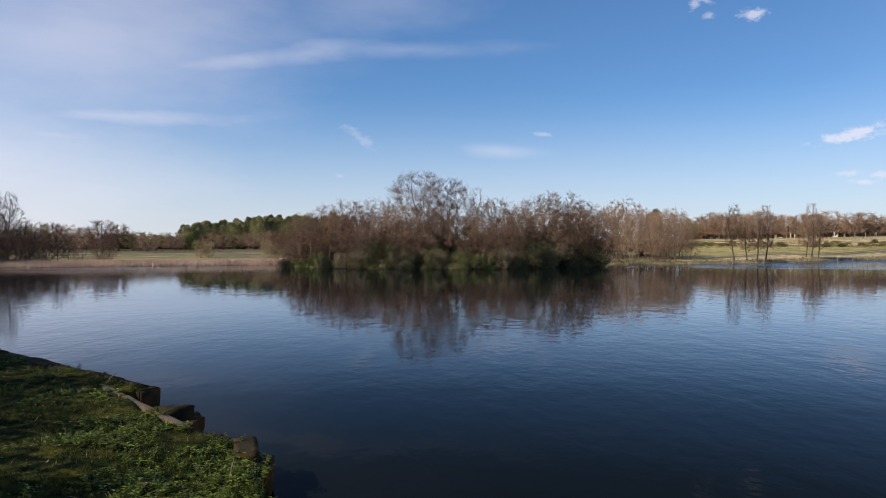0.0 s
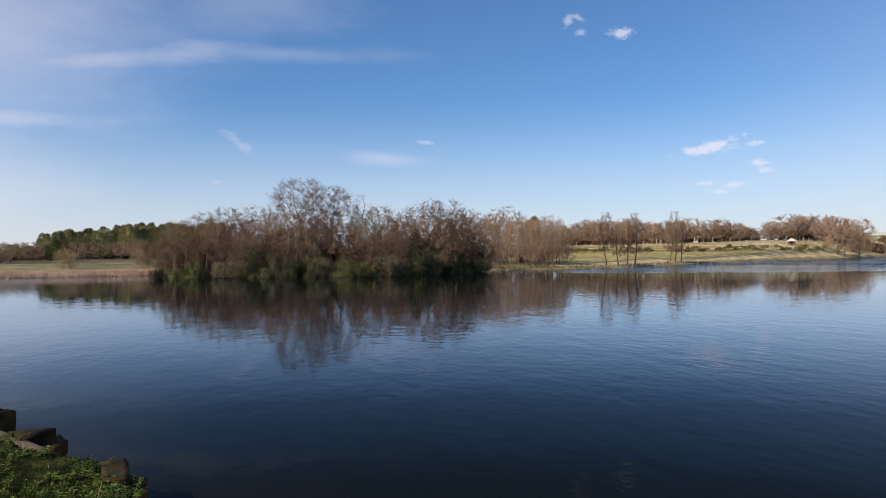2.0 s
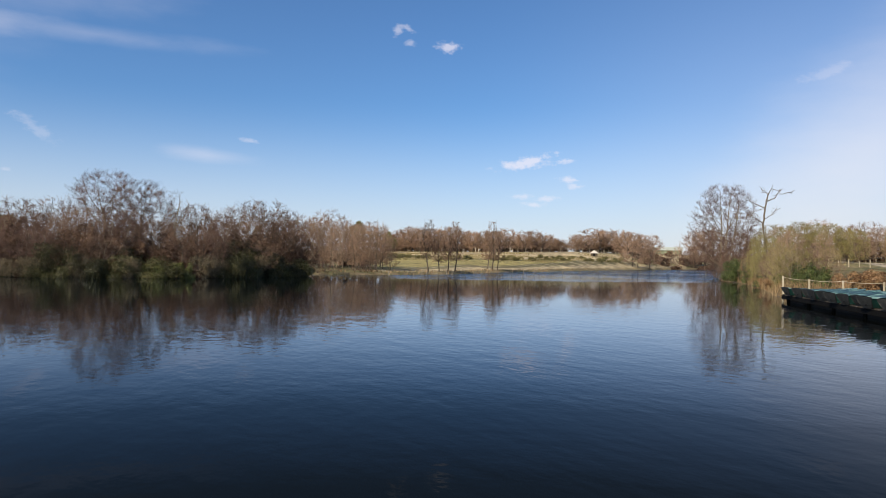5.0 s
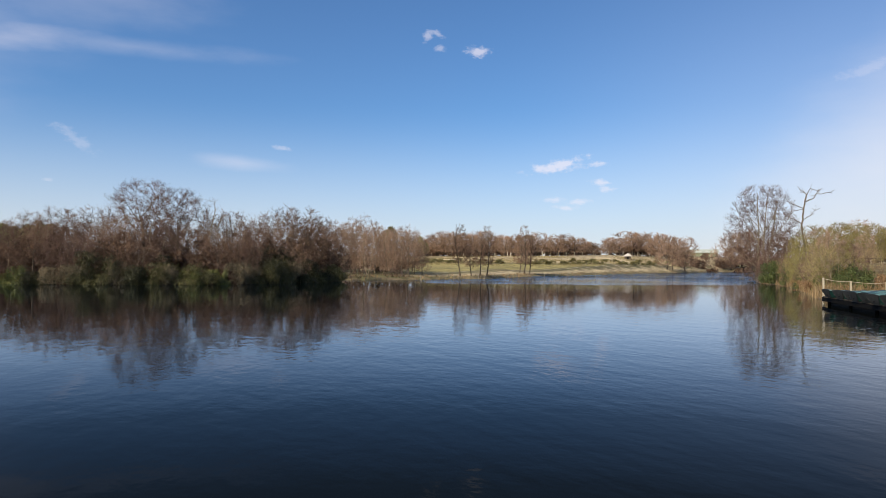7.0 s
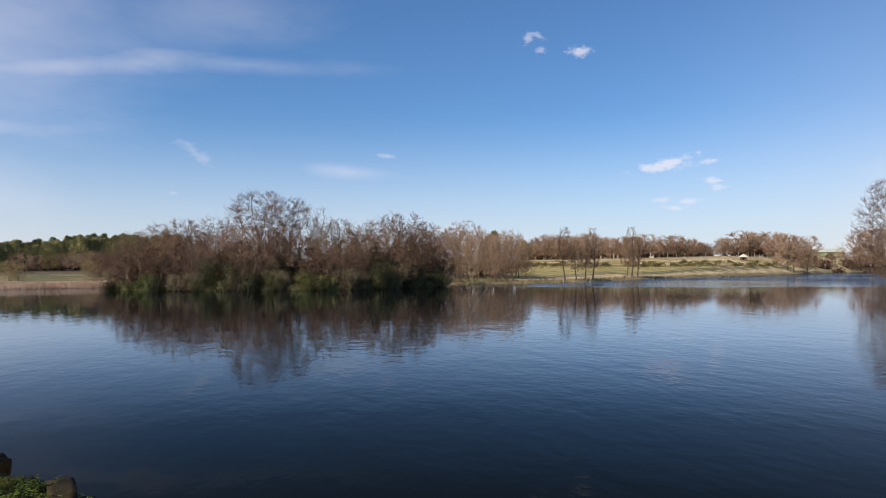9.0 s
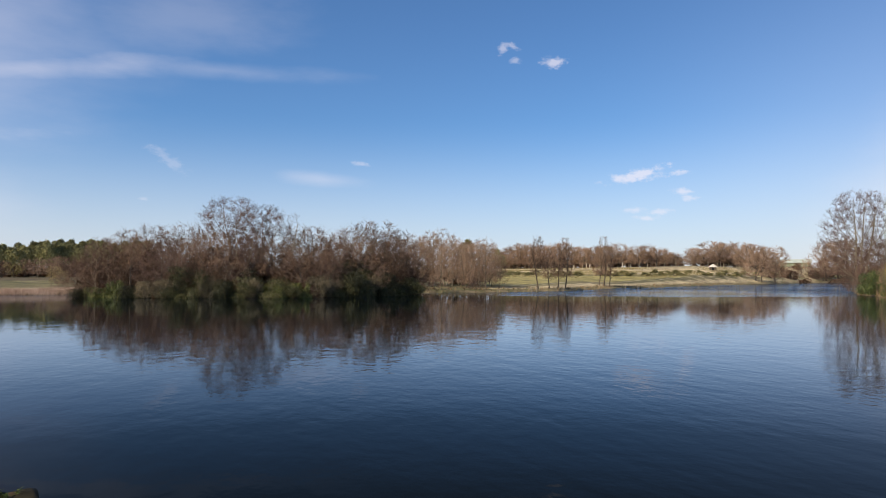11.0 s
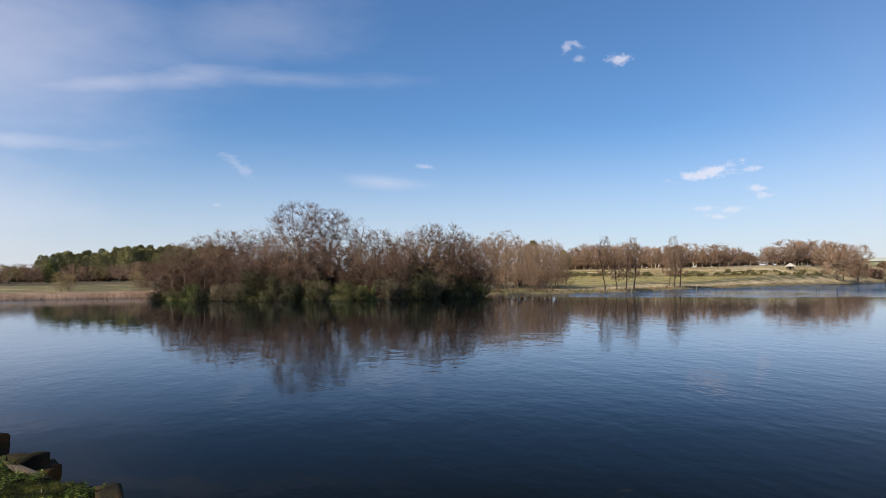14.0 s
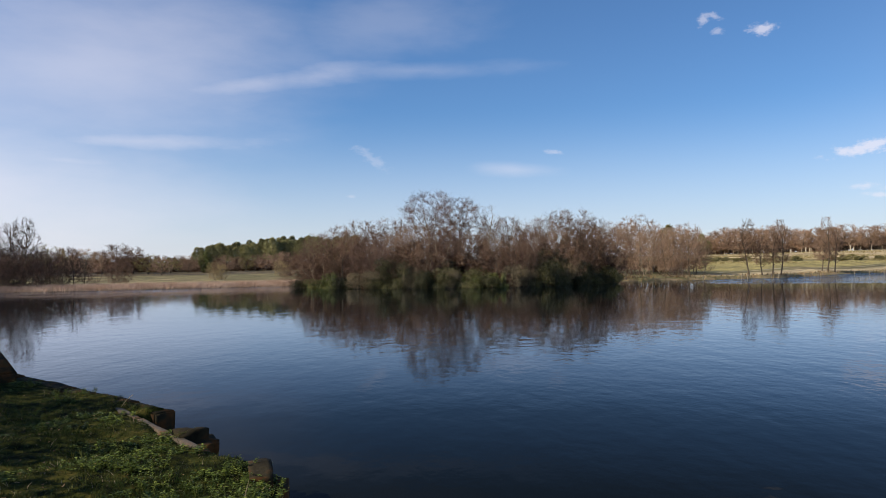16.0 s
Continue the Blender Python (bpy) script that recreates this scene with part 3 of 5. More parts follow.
def bush(seed, w, h, n, size, mat_leaf, name="evergreen_bush", lobes=9, stems=True, flat=0.7, ratio=0.45):
    """A leafy shrub: a mound of uneven lobes of leaves over a few stems."""
    rng = np.random.default_rng(seed)
    root = new(name)
    cs = []
    for i in range(lobes):
        a, r = rng.uniform(0, 6.28), w * 0.5 * math.sqrt(rng.uniform(0, 1)) * 0.72
        hr = h * rng.uniform(0.24, 0.42) * (1 - 0.35 * r / (w * 0.5))
        cs.append((np.array([r * math.cos(a), r * math.sin(a), rng.uniform(0.12, 1.0) * (h - hr)]) * np.array([1, flat, 1]), np.array([w * rng.uniform(0.14, 0.24), w * rng.uniform(0.14, 0.24) * flat, hr])))
    ps, ns = [], []
    for c, rr in cs:
        m = n // lobes
        d = rng.normal(size=(m, 3))
        d /= np.linalg.norm(d, axis=1, keepdims=True)
        rad = 1 - 0.5 * rng.uniform(0, 1, m) ** 2.2
        bumpy = 1 + 0.13 * np.sin(d[:, 0] * 9 + c[0] * 5) * np.sin(d[:, 2] * 8 + c[1] * 3) + 0.08 * rng.normal(size=m)
        p = c + d * rr * (rad * bumpy)[:, None]
        ps.append(p)
        ns.append(d + rng.normal(size=(m, 3)) * 0.45 + np.array([0, 0, 0.25]))
    p, nn = np.concatenate(ps), np.concatenate(ns)
    keep = p[:, 2] > 0.02
    v, f = leaves(p[keep], nn[keep], np.full(keep.sum(), size), rng, ratio)
    mesh_object("foliage", v, f, mat_leaf, root)
    if stems:
        paths = []
        for c, rr in cs[:6]:
            b = np.array([c[0] * 0.35, c[1] * 0.35, -0.05])
            paths.append((np.array([b, (b + c) / 2 + rng.normal(size=3) * 0.12, c]), np.array([0.07, 0.05, 0.03])))
        v, f = tubes(paths, 5)
        mesh_object("stems", v, f, BARK, root)
    return root


def conifer(seed, h, r, name="pine_tree"):
    rng = np.random.default_rng(seed)
    root = new(name)
    v, f = tubes([limb(rng, (0, 0, 0), (0, 0, 1), h, 6, 0.02, 0.05, 0.16, 0.03)], 6)
    mesh_object("trunk", v, f, BARK, root)
    n = 800
    t = rng.uniform(0, 1, n) ** 0.75
    z = h * (0.30 + 0.70 * t)
    a = rng.uniform(0, 6.28, n)
    lay = np.sin(z * 5.5)
    rr = r * (1 - t) ** 0.42 * np.minimum(1, 0.5 + 2.2 * t) * (0.85 + 0.15 * lay + 0.2 * np.sin(3 * a + 4 * t)) * np.sqrt(rng.uniform(0.15, 1, n)) + 0.15
    p = np.stack([rr * np.cos(a), rr * np.sin(a), z + rng.normal(size=n) * 0.25], 1)
    nn = np.stack([np.cos(a) * 0.8, np.sin(a) * 0.8, np.full(n, 0.5)], 1) + rng.normal(size=(n, 3)) * 0.6
    v, f = leaves(p, nn, np.full(n, 0.8), rng, 0.26, 0.2)
    mesh_object("crown", v, f, NEEDLE, root)
    return root


USED = {}


def put(proto, x, y, z, s=1.0, turn=0.0, sz=None):
    """Stand a tree or bush at a place: the first use moves the one that was built, later uses copy it."""
    m = Matrix.Translation((x, y, z)) @ Matrix.Rotation(turn, 4, "Z") @ Matrix.Diagonal((s, s, sz or s, 1))
    if proto.name not in USED:
        USED[proto.name] = m
        proto.matrix_basis = m
        return proto
    return copy_thing(proto, m @ Matrix.Diagonal((*proto.scale, 1)).inverted())


def polar(az, d):
    return d * math.sin(radians(az)), d * math.cos(radians(az))


# ---- the lake and the land ----
SHORE = [(0.6, 1.2), (-0.6, 3.2), (-1.5, 5.2), (-2.9, 7.2), (-5.3, 10.0), (-10.2, 15.2), (-22, 26), (-50, 48), (-66, 72)]
SHORE += [polar(a, d) for a, d in ((-35, 103), (-32, 104), (-28, 102), (-24.5, 102), (-20, 103), (-15, 104), (-12.5, 106), (-7, 122), (0, 134), (7, 128), (11.5, 115), (14, 108), (18, 110),
          (22.4, 119), (25, 127), (27, 141), (28.5, 160), (31.5, 176), (34.3, 209), (37, 250), (39.4, 295), (43.4, 395), (46.0, 420), (47.6, 300), (47.3, 180), (46.8, 140), (45.6, 126), (44.9, 122),
          (45.4, 114), (46.6, 104), (47.5, 90), (48.2, 75), (48.9, 62), (50.5, 59), (54.5, 57), (61, 52), (72, 45), (88, 33), (104, 18), (120, 8))]
ISLAND = [polar(a, d) for a, d in ((-12.5, 95), (-10.5, 89), (-7, 85.5), (-3, 83), (1, 82.5), (5, 83.5), (8.5, 89), (11, 94), (12.5, 99.5), (12.6, 104), (9.5, 110), (3, 114), (-4, 114), (-9, 109), (-12, 101))]


def signed(poly, x, y):
    """Distance to a closed line, positive inside."""
    x, y = np.asarray(x, dtype=float), np.asarray(y, dtype=float)
    best = np.full(x.shape, 1e9)
    inside = np.zeros(x.shape, dtype=bool)
    for (x0, y0), (x1, y1) in zip(poly, poly[1:] + poly[:1]):
        dx, dy = x1 - x0, y1 - y0
        t = np.clip(((x - x0) * dx + (y - y0) * dy) / (dx * dx + dy * dy), 0, 1)
        best = np.minimum(best, np.hypot(x - x0 - t * dx, y - y0 - t * dy))
        cross = ((y0 > y) != (y1 > y)) & (x < (x1 - x0) * (y - y0) / ((y1 - y0) if y1 != y0 else 1e-9) + x0)
        inside ^= cross
    return np.where(inside, best, -best)


# where the water ends, where the rising ground levels out and how high it is there, by azimuth
RISE = [(-180, 30, 200, 1.5), (-60, 60, 200, 2.0), (-40, 100, 200, 2.0), (-28, 102, 200, 2.0), (-13, 106, 200, 2.1), (0, 134, 230, 2.6), (11, 115, 250, 3.6), (14, 108, 290, 4.6), (18, 110, 325, 5.9),
        (22.4, 119, 325, 6.4), (25, 127, 325, 6.5), (28.5, 160, 322, 6.8), (31.5, 176, 320, 7.1), (34.3, 209, 312, 7.2), (37, 250, 335, 7.2), (39.4, 295, 385, 7.8), (43.4, 395, 470, 8.4), (44.7, 400, 470, 8.4),
        (45.0, 122, 200, 2.5), (46.6, 104, 180, 2.8), (48.2, 75, 130, 2.9), (49, 60, 112, 2.9), (54, 57, 108, 3.0), (60, 52, 105, 3.0), (90, 35, 120, 2.5), (180, 30, 200, 1.5)]


def ground_z(x, y):
    x, y = np.asarray(x, dtype=float), np.asarray(y, dtype=float)
    main = -signed(SHORE, x, y)
    isl = signed(ISLAND, x, y)
    az = np.degrees(np.arctan2(x, y))
    d = np.hypot(x, y)
    ks = [k[0] for k in RISE]
    s0, d1, z1 = (np.interp(az, ks, [k[i] for k in RISE]) for i in (1, 2, 3))
    t = np.clip((d - s0 - 5) / (d1 - s0 - 5), 0, 1)
    lip = np.where(az < 0, 0.3, 0.5)
    land = lip * (1 - np.exp(-np.maximum(main, 0) / 0.9)) + (z1 - lip) * (0.75 * t + 0.25 * t * t) * np.clip(main / 8, 0, 1) + 0.012 * np.maximum(d - d1, 0)
    land = np.where(d < 22, np.minimum(land, 0.15), land)
    land = np.where(main > 0, land, np.maximum(main * 0.5, -1.6))
    il = np.where(isl > 0, 0.5 * (1 - np.exp(-np.maximum(isl, 0) / 0.7)) + 0.03 * np.maximum(isl, 0), np.maximum(isl * 0.5, -1.6))
    lump = 0.15 * np.sin(x * 0.05 + 2) * np.sin(y * 0.043)
    return np.maximum(land, il) + np.where(main > 3, lump * np.minimum((main - 3) / 20, 1), 0)


def gz(x, y):
    return float(ground_z(np.array([x]), np.array([y]))[0])


def where_slope(a, el, d0=120, d1=420):
    """The distance at which the ground along azimuth a first stands el degrees over the eye; 0 if nowhere."""
    q = np.arange(d0, d1, 2.0)
    hit = np.nonzero(ground_z(q * math.sin(radians(a)), q * math.cos(radians(a))) > EYE + q * math.tan(radians(el)))[0]
    return float(q[hit[0]]) if len(hit) else 0.0


def build_ground():
    az = np.radians(np.concatenate([np.arange(-180, -62, 3.0), np.arange(-62, 72, 0.75), np.arange(72, 180, 3.0)]))
    r = np.concatenate([np.arange(1.0, 20, 1.0), np.arange(20, 70, 2.5), np.arange(70, 185, 2.0), np.arange(185, 420, 4.0), np.geomspace(420, 4200, 26)])
    R, A = np.meshgrid(r, az, indexing="ij")
    X, Y = R * np.sin(A), R * np.cos(A)
    Z = ground_z(X, Y)
    n, m = X.shape
    i, j = np.meshgrid(np.arange(n - 1), np.arange(m), indexing="ij")
    j2 = (j + 1) % m
    f = np.stack([i * m + j, i * m + j2, (i + 1) * m + j2, (i + 1) * m + j], -1).reshape(-1, 4)[:, ::-1]
    ob = mesh_object("ground", np.stack([X, Y, Z], -1), np.ascontiguousarray(f), ground_mat(), smooth=True)
    main = -signed(SHORE, X.ravel(), Y.ravel())
    isl = signed(ISLAND, X.ravel(), Y.ravel())
    a, d = np.degrees(np.arctan2(X, Y)).ravel(), np.hypot(X, Y).ravel()

    def bump_of(v, lo, hi, soft):
        return np.clip((v - lo) / soft, 0, 1) * np.clip((hi - v) / soft, 0, 1)
    right = np.clip((a - 16) / 3, 0, 1) * np.clip((44.6 - a) / 0.3, 0, 1)
    left = np.clip((-10 - a) / 3, 0, 1)
    lawn = np.clip((a - 50) / 3, 0, 1)
    # how high the slope stands over the eye, in degrees
    up = np.degrees(np.arctan2(Z.ravel() - EYE, d))
    zones = {
        "dry": np.maximum.reduce([left * bump_of(main, 0, 12, 3), right * np.clip((up - 0.1) / 0.2, 0, 1), right * bump_of(main, 1.5, 9, 2) * 0.9]),
        "lush": np.maximum.reduce([right * bump_of(up, -0.75, 0.2, 0.15) * np.clip((main - 9) / 6, 0, 1) * 0.78, left * bump_of(main, 18, 50, 10) * 0.25, lawn * bump_of(main, 18, 60, 8) * 0.8]),
        "mud": np.clip(1 - np.abs(main - 0.4) / 1.6, 0, 1) * 0.95,
        "litter": np.maximum.reduce([np.clip((isl + 3.0) / 1.5, 0, 1), np.clip((a - 44.6) / 0.3, 0, 1) * np.clip((52 - a) / 1, 0, 1) * bump_of(main, -1, 30, 3), left * np.clip((d - 165) / 15, 0, 1) * 0.7, right * np.clip((up - 0.72) / 0.1, 0, 1) * np.clip((d - 300) / 20, 0, 1)]),
        "path": right * bump_of(main, 10.5, 12.5, 0.8) * 0.8 + lawn * bump_of(main, 14, 18, 1.5) * 0.9}
    for k, v in zones.items():
        at = ob.data.attributes.new(k, "FLOAT", "POINT")
        at.data.foreach_set("value", v.astype(np.float32))
    return tagged(ob, "spring meadow and lake shores of grass, dry straw and bare earth", "ground", kind="structure")


build_ground()
wm = bmesh.new()
bmesh.ops.create_circle(wm, cap_ends=True, radius=620, segments=96, matrix=Matrix.Translation((60, 150, 0)))
me = bpy.data.meshes.new("water")
wm.to_mesh(me)
wm.free()
me.materials.append(water_mat())
tagged(new("water", me), "dark blue lake water with gentle ripples and mirrored trees", "lake water", kind="structure")


# ---- trees of the island ----
R = random.Random(4)
ISL_LABEL = "bare brown deciduous tree on the wooded island"
big_oak = bare_tree(11, 11.9, 4.9, 0.22, 0.30, 15, 9, 2300, 8, 0.0115, 0.44, dome, rise=0.10, wob=0.2, leader=0.62, twig=TWIG_RED, name="oak_tree")
tagged(big_oak, "tall bare oak with a domed crown on the island", "oak tree", "island trees")
put(big_oak, *polar(-2.0, 94), gz(*polar(-2.0, 94)))
oak_two = bare_tree(12, 11.0, 4.6, 0.26, 0.27, 14, 9, 1900, 8, 0.0115, 0.44, dome, rise=0.10, wob=0.2, leader=0.6, twig=TWIG_RED, name="oak_tree")
tagged(oak_two, "bare spreading oak beside the tallest tree of the island", "oak tree", "island trees")
put(oak_two, *polar(0.35, 96), gz(*polar(0.35, 96)))
dead = bare_tree(13, 10.0, 2.4, 0.36, 0.15, 9, 5, 200, 5, 0.009, 0.4, dome, rise=0.16, wob=0.2, bark=BARK, twig=TWIG, name="bare_tree")
tagged(dead, "slender brown half-dead tree on the island", "bare tree", "island trees")
put(dead, *polar(2.4, 92), gz(*polar(2.4, 92)))
isl_protos = [
    bare_tree(21, 8.0, 3.3, 0.14, 0.15, 12, 6, 950, 6, 0.0145, 0.43, dome, bark=DARK_BARK, leader=0.7, name="bare_tree"),
    bare_tree(22, 8.0, 3.1, 0.14, 0.11, 7, 6, 900, 6, 0.0145, 0.43, dome, stems=2, leader=0.75, name="bare_tree"),
    bare_tree(23, 8.0, 3.7, 0.12, 0.15, 13, 6, 1000, 6, 0.0145, 0.43, dome, rise=0.06, wob=0.18, bark=DARK_BARK, leader=0.6, name="bare_tree"),
    bare_tree(24, 8.0, 2.8, 0.10, 0.10, 6, 5, 900, 6, 0.0145, 0.43, dome, stems=3, rise=0.16, twig=TWIG_RED, name="bare_tree")]
for p in isl_protos:
    tagged(p, ISL_LABEL, "bare tree", "island trees")
ISL_TREES = [(-11.9, 95, 4.8), (-11.2, 99, 7.0), (-10.3, 93, 6.4), (-9.5, 100, 8.0), (-8.6, 92, 6.8), (-7.6, 98, 8.4), (-6.9, 90, 6.9), (-6.2, 104, 8.3),
             (-5.1, 96, 8.6), (-4.4, 89, 6.9), (-3.2, 88, 7.2), (-1.4, 88, 7.6), (-0.3, 90, 7.0), (1.4, 89, 6.4), (3.3, 97, 8.2), (4.3, 93, 8.3), (5.3, 100, 7.6),
             (6.2, 91, 7.2), (7.2, 98, 8.6), (8.2, 95, 9.4), (9.6, 99, 9.7), (10.4, 96, 8.0), (11.1, 102, 8.9), (11.9, 101, 7.6)]
ISL_TREES += [(-12.3, 94, 3.6), (-11.0, 90, 4.2), (-9.0, 88, 5.0), (-7.3, 86.5, 5.4), (-6.2, 86, 5.0), (-3.6, 84.5, 4.6), (-2.2, 84.5, 4.4), (3.2, 84.5, 4.6), (4.8, 85, 5.0), (5.6, 86, 5.2), (8.6, 90, 4.8), (10.0, 93, 4.6), (12.2, 99, 4.8)]
for i, (a, d, h) in enumerate(ISL_TREES):
    x, y = polar(a, d)
    k = h / 8.0
    put(isl_protos[(i * 3 + i // 4) % 4], x, y, gz(x, y) - 0.05, max(k, 0.85), R.uniform(0, 6.28), k)

thicket = [bush(37, 5.4, 4.6, 2600, 0.42, TWIG, "bramble_thicket", lobes=16, flat=0.8, ratio=0.08), bush(38, 5.0, 4.0, 2400, 0.42, TWIG_RED, "bramble_thicket", lobes=14, flat=0.8, ratio=0.08)]
for b in thicket:
    tagged(b, "leafless brown thicket between the island's trees", "thicket", "island thickets")
for i, (a, d, s) in enumerate([(-11.6, 94, .75), (-10.4, 92, .9), (-9.2, 91, 1.0), (-8.0, 90, 1.0), (-7.0, 89, 1.05), (-6.0, 88, 1.0), (-5.0, 88, 1.1), (-3.9, 87.5, 1.05), (-2.7, 87, 1.05), (-1.5, 87.5, 1.0), (-0.4, 87, .95),
                               (0.8, 88, 1.0), (2.0, 88, .95), (3.1, 87.5, 1.05), (4.2, 88, 1.1), (5.3, 89, 1.1), (6.4, 90, 1.15), (7.5, 92, 1.15), (8.6, 94, 1.2), (9.7, 96, 1.15), (10.7, 99, 1.1), (11.6, 101, 1.0), (-7.2, 84.4, .5), (4.4, 82.8, .5), (8.2, 87.8, .5)]):
    x, y = polar(a, d)
    put(thicket[i % 2], x, y, gz(x, y) - 0.1, s, R.uniform(0, 6.28), s * R.uniform(0.85, 1.15))
rhodo = [bush(31, 6.0, 3.2, 4000, 0.2, LEAF_DARK, lobes=11), bush(32, 6.5, 3.5, 4200, 0.2, LEAF_DARK, lobes=13), bush(33, 5.0, 2.5, 3200, 0.2, LEAF_DARK, lobes=9)]
scrub = [bush(34, 5.0, 2.8, 4200, 0.17, LEAF_BROWN, name="withered_bush"), bush(35, 4.0, 2.0, 2800, 0.22, LEAF_LIGHT, name="laurel_bush")]
for b in rhodo:
    tagged(b, "dark green rhododendron thicket hanging over the island's waterline", "bush", "island bushes")
tagged(scrub[0], "brown half-withered bush on the island's waterline", "bush", "island bushes")
tagged(scrub[1], "yellow-green leafy bush on the island's waterline", "bush", "island bushes")
FRONT = [(-12.3, 93.5, 0, 0.56), (-11.5, 91.5, 4, 0.66), (-10.6, 89.5, 4, 0.78), (-9.9, 88.0, 4, 0.82), (-8.9, 87.2, 0, 0.76), (-7.9, 86, 3, 0.80), (-6.9, 85.5, 3, 0.88), (-5.9, 84.8, 0, 0.72), (-4.9, 84.2, 1, 0.76),
         (-3.8, 83.8, 3, 0.72), (-2.8, 83.3, 0, 0.80), (-1.7, 83, 1, 0.76), (-0.6, 83, 3, 0.64), (0.5, 82.8, 1, 0.88), (1.5, 82.7, 4, 0.88), (2.6, 83, 2, 0.96), (3.6, 83.2, 4, 0.80), (4.6, 83.8, 3, 0.72),
         (5.6, 84.8, 3, 0.64), (6.5, 86, 1, 0.92), (7.5, 87.5, 0, 1.00), (8.5, 89.3, 3, 0.80), (9.4, 91.2, 1, 0.92), (10.4, 93.3, 0, 0.92), (11.3, 95.2, 0, 0.88), (12.0, 97.4, 2, 0.96)]
for i, (a, d, k, s) in enumerate(FRONT):
    x, y = polar(a, d - 1.0)
    put((rhodo + scrub)[k], x, y, max(gz(x, y), 0.0) - 0.15, s * R.uniform(0.92, 1.15), R.uniform(-0.8, 0.8) - radians(a), s * R.uniform(0.85, 1.45))
for a, d, k, s in [(-9.3, 91, 0, .7), (-3.0, 87, 0, .8), (0.2, 87, 1, 0.85), (2.2, 87, 0, 0.85), (7.0, 91, 1, 1.25), (8.3, 93, 1, 1.2), (9.8, 96, 0, 1.1), (11.2, 99, 0, 1.0)]:
    x, y = polar(a, d)
    put(rhodo[k], x, y, gz(x, y) - 0.15, s, R.uniform(0, 6.28))

def egg(h):
    return dome(h * 0.86 + 0.10)


def cone_dome(h):
    return dome(h * 0.9 + 0.05) * (1.05 - 0.35 * h)


# ---- trees of the far shores ----
alder = [bare_tree(41, 10, 1.9, 0.24, 0.13, 18, 3, 520, 6, 0.017, 0.42, cone_dome, rise=0.08, bark=DARK_BARK, name="alder_tree"),
         bare_tree(42, 10, 1.8, 0.20, 0.13, 18, 3, 520, 6, 0.017, 0.42, cone_dome, rise=0.08, bark=DARK_BARK, name="alder_tree")]
for p in alder:
    tagged(p, "slender bare alder standing at the lake's grassy far edge", "alder tree", "shore alders")
for a, d, el in [(22.4, 123, 3.42), (23.3, 126, 2.40), (24.0, 129, 2.9), (24.55, 129.5, 3.25), (27.55, 160, 3.3), (28.0, 161, 2.6), (27.2, 161, 2.4), (39.0, 302, 2.45), (40.4, 335, 1.0), (41.5, 362, 1.1)]:
    x, y = polar(a, d)
    z = gz(x, y)
    h = EYE + d * math.tan(radians(el)) - z
    put(alder[int(a * 10) % 2], x, y, z - 0.05, h / 10 * (1.0 if d < 200 else 0.9), R.uniform(0, 6.28), h / 10)

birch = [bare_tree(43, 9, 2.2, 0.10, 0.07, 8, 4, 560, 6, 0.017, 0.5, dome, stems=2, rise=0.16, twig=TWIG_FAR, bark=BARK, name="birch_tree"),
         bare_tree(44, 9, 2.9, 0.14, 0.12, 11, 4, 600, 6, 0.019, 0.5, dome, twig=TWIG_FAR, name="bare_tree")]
tagged(birch[0], "bare reddish birch in the shore copse", "birch tree", "shore copse")
tagged(birch[1], "bare brown tree in the shore copse", "bare tree", "shore copse")
for a, d, el, k in [(12.2, 126, 3.4, 1), (13.0, 122, 3.3, 1), (13.6, 130, 3.7, 1), (14.5, 126, 3.95, 1), (14.9, 119, 2.7, 0), (15.5, 128, 3.4, 1), (16.1, 121, 2.9, 0), (16.7, 118, 2.8, 0), (17.2, 124, 3.0, 0), (17.7, 120, 3.05, 1), (18.2, 119, 3.1, 1),
                    (18.7, 126, 2.8, 0), (12.7, 133, 3.1, 1), (13.9, 138, 3.3, 1), (14.2, 134, 3.1, 0), (15.2, 136, 3.0, 1), (15.9, 133, 3.0, 1), (16.5, 131, 2.9, 0), (16.9, 135, 2.9, 1), (17.5, 132, 2.95, 1), (18.1, 131, 2.7, 0), (18.5, 136, 2.6, 1), (10.8, 135, 3.2, 1), (9.5, 140, 3.0, 1), (19.3, 122, 2.0, 0)]:
    x, y = polar(a, d)
    z = gz(x, y)
    h = EYE + d * math.tan(radians(el)) - z
    put(birch[k], x, y, z - 0.05, h / 9, R.uniform(0, 6.28))

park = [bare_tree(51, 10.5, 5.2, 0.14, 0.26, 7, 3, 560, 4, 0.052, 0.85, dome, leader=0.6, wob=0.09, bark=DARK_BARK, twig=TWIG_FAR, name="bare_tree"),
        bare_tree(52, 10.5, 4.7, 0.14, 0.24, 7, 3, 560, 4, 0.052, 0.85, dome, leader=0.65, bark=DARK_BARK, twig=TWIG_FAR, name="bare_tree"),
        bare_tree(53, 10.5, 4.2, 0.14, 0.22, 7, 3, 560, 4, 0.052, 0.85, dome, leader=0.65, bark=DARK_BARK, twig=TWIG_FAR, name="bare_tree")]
for p in park:
    tagged(p, "leafless parkland tree on the rising field beyond the lake", "bare tree", "woodland edge trees")


TALL = {p.name: h for p, h in ((isl_protos[0], 8.0), (isl_protos[2], 8.0), (birch[1], 9.0))}


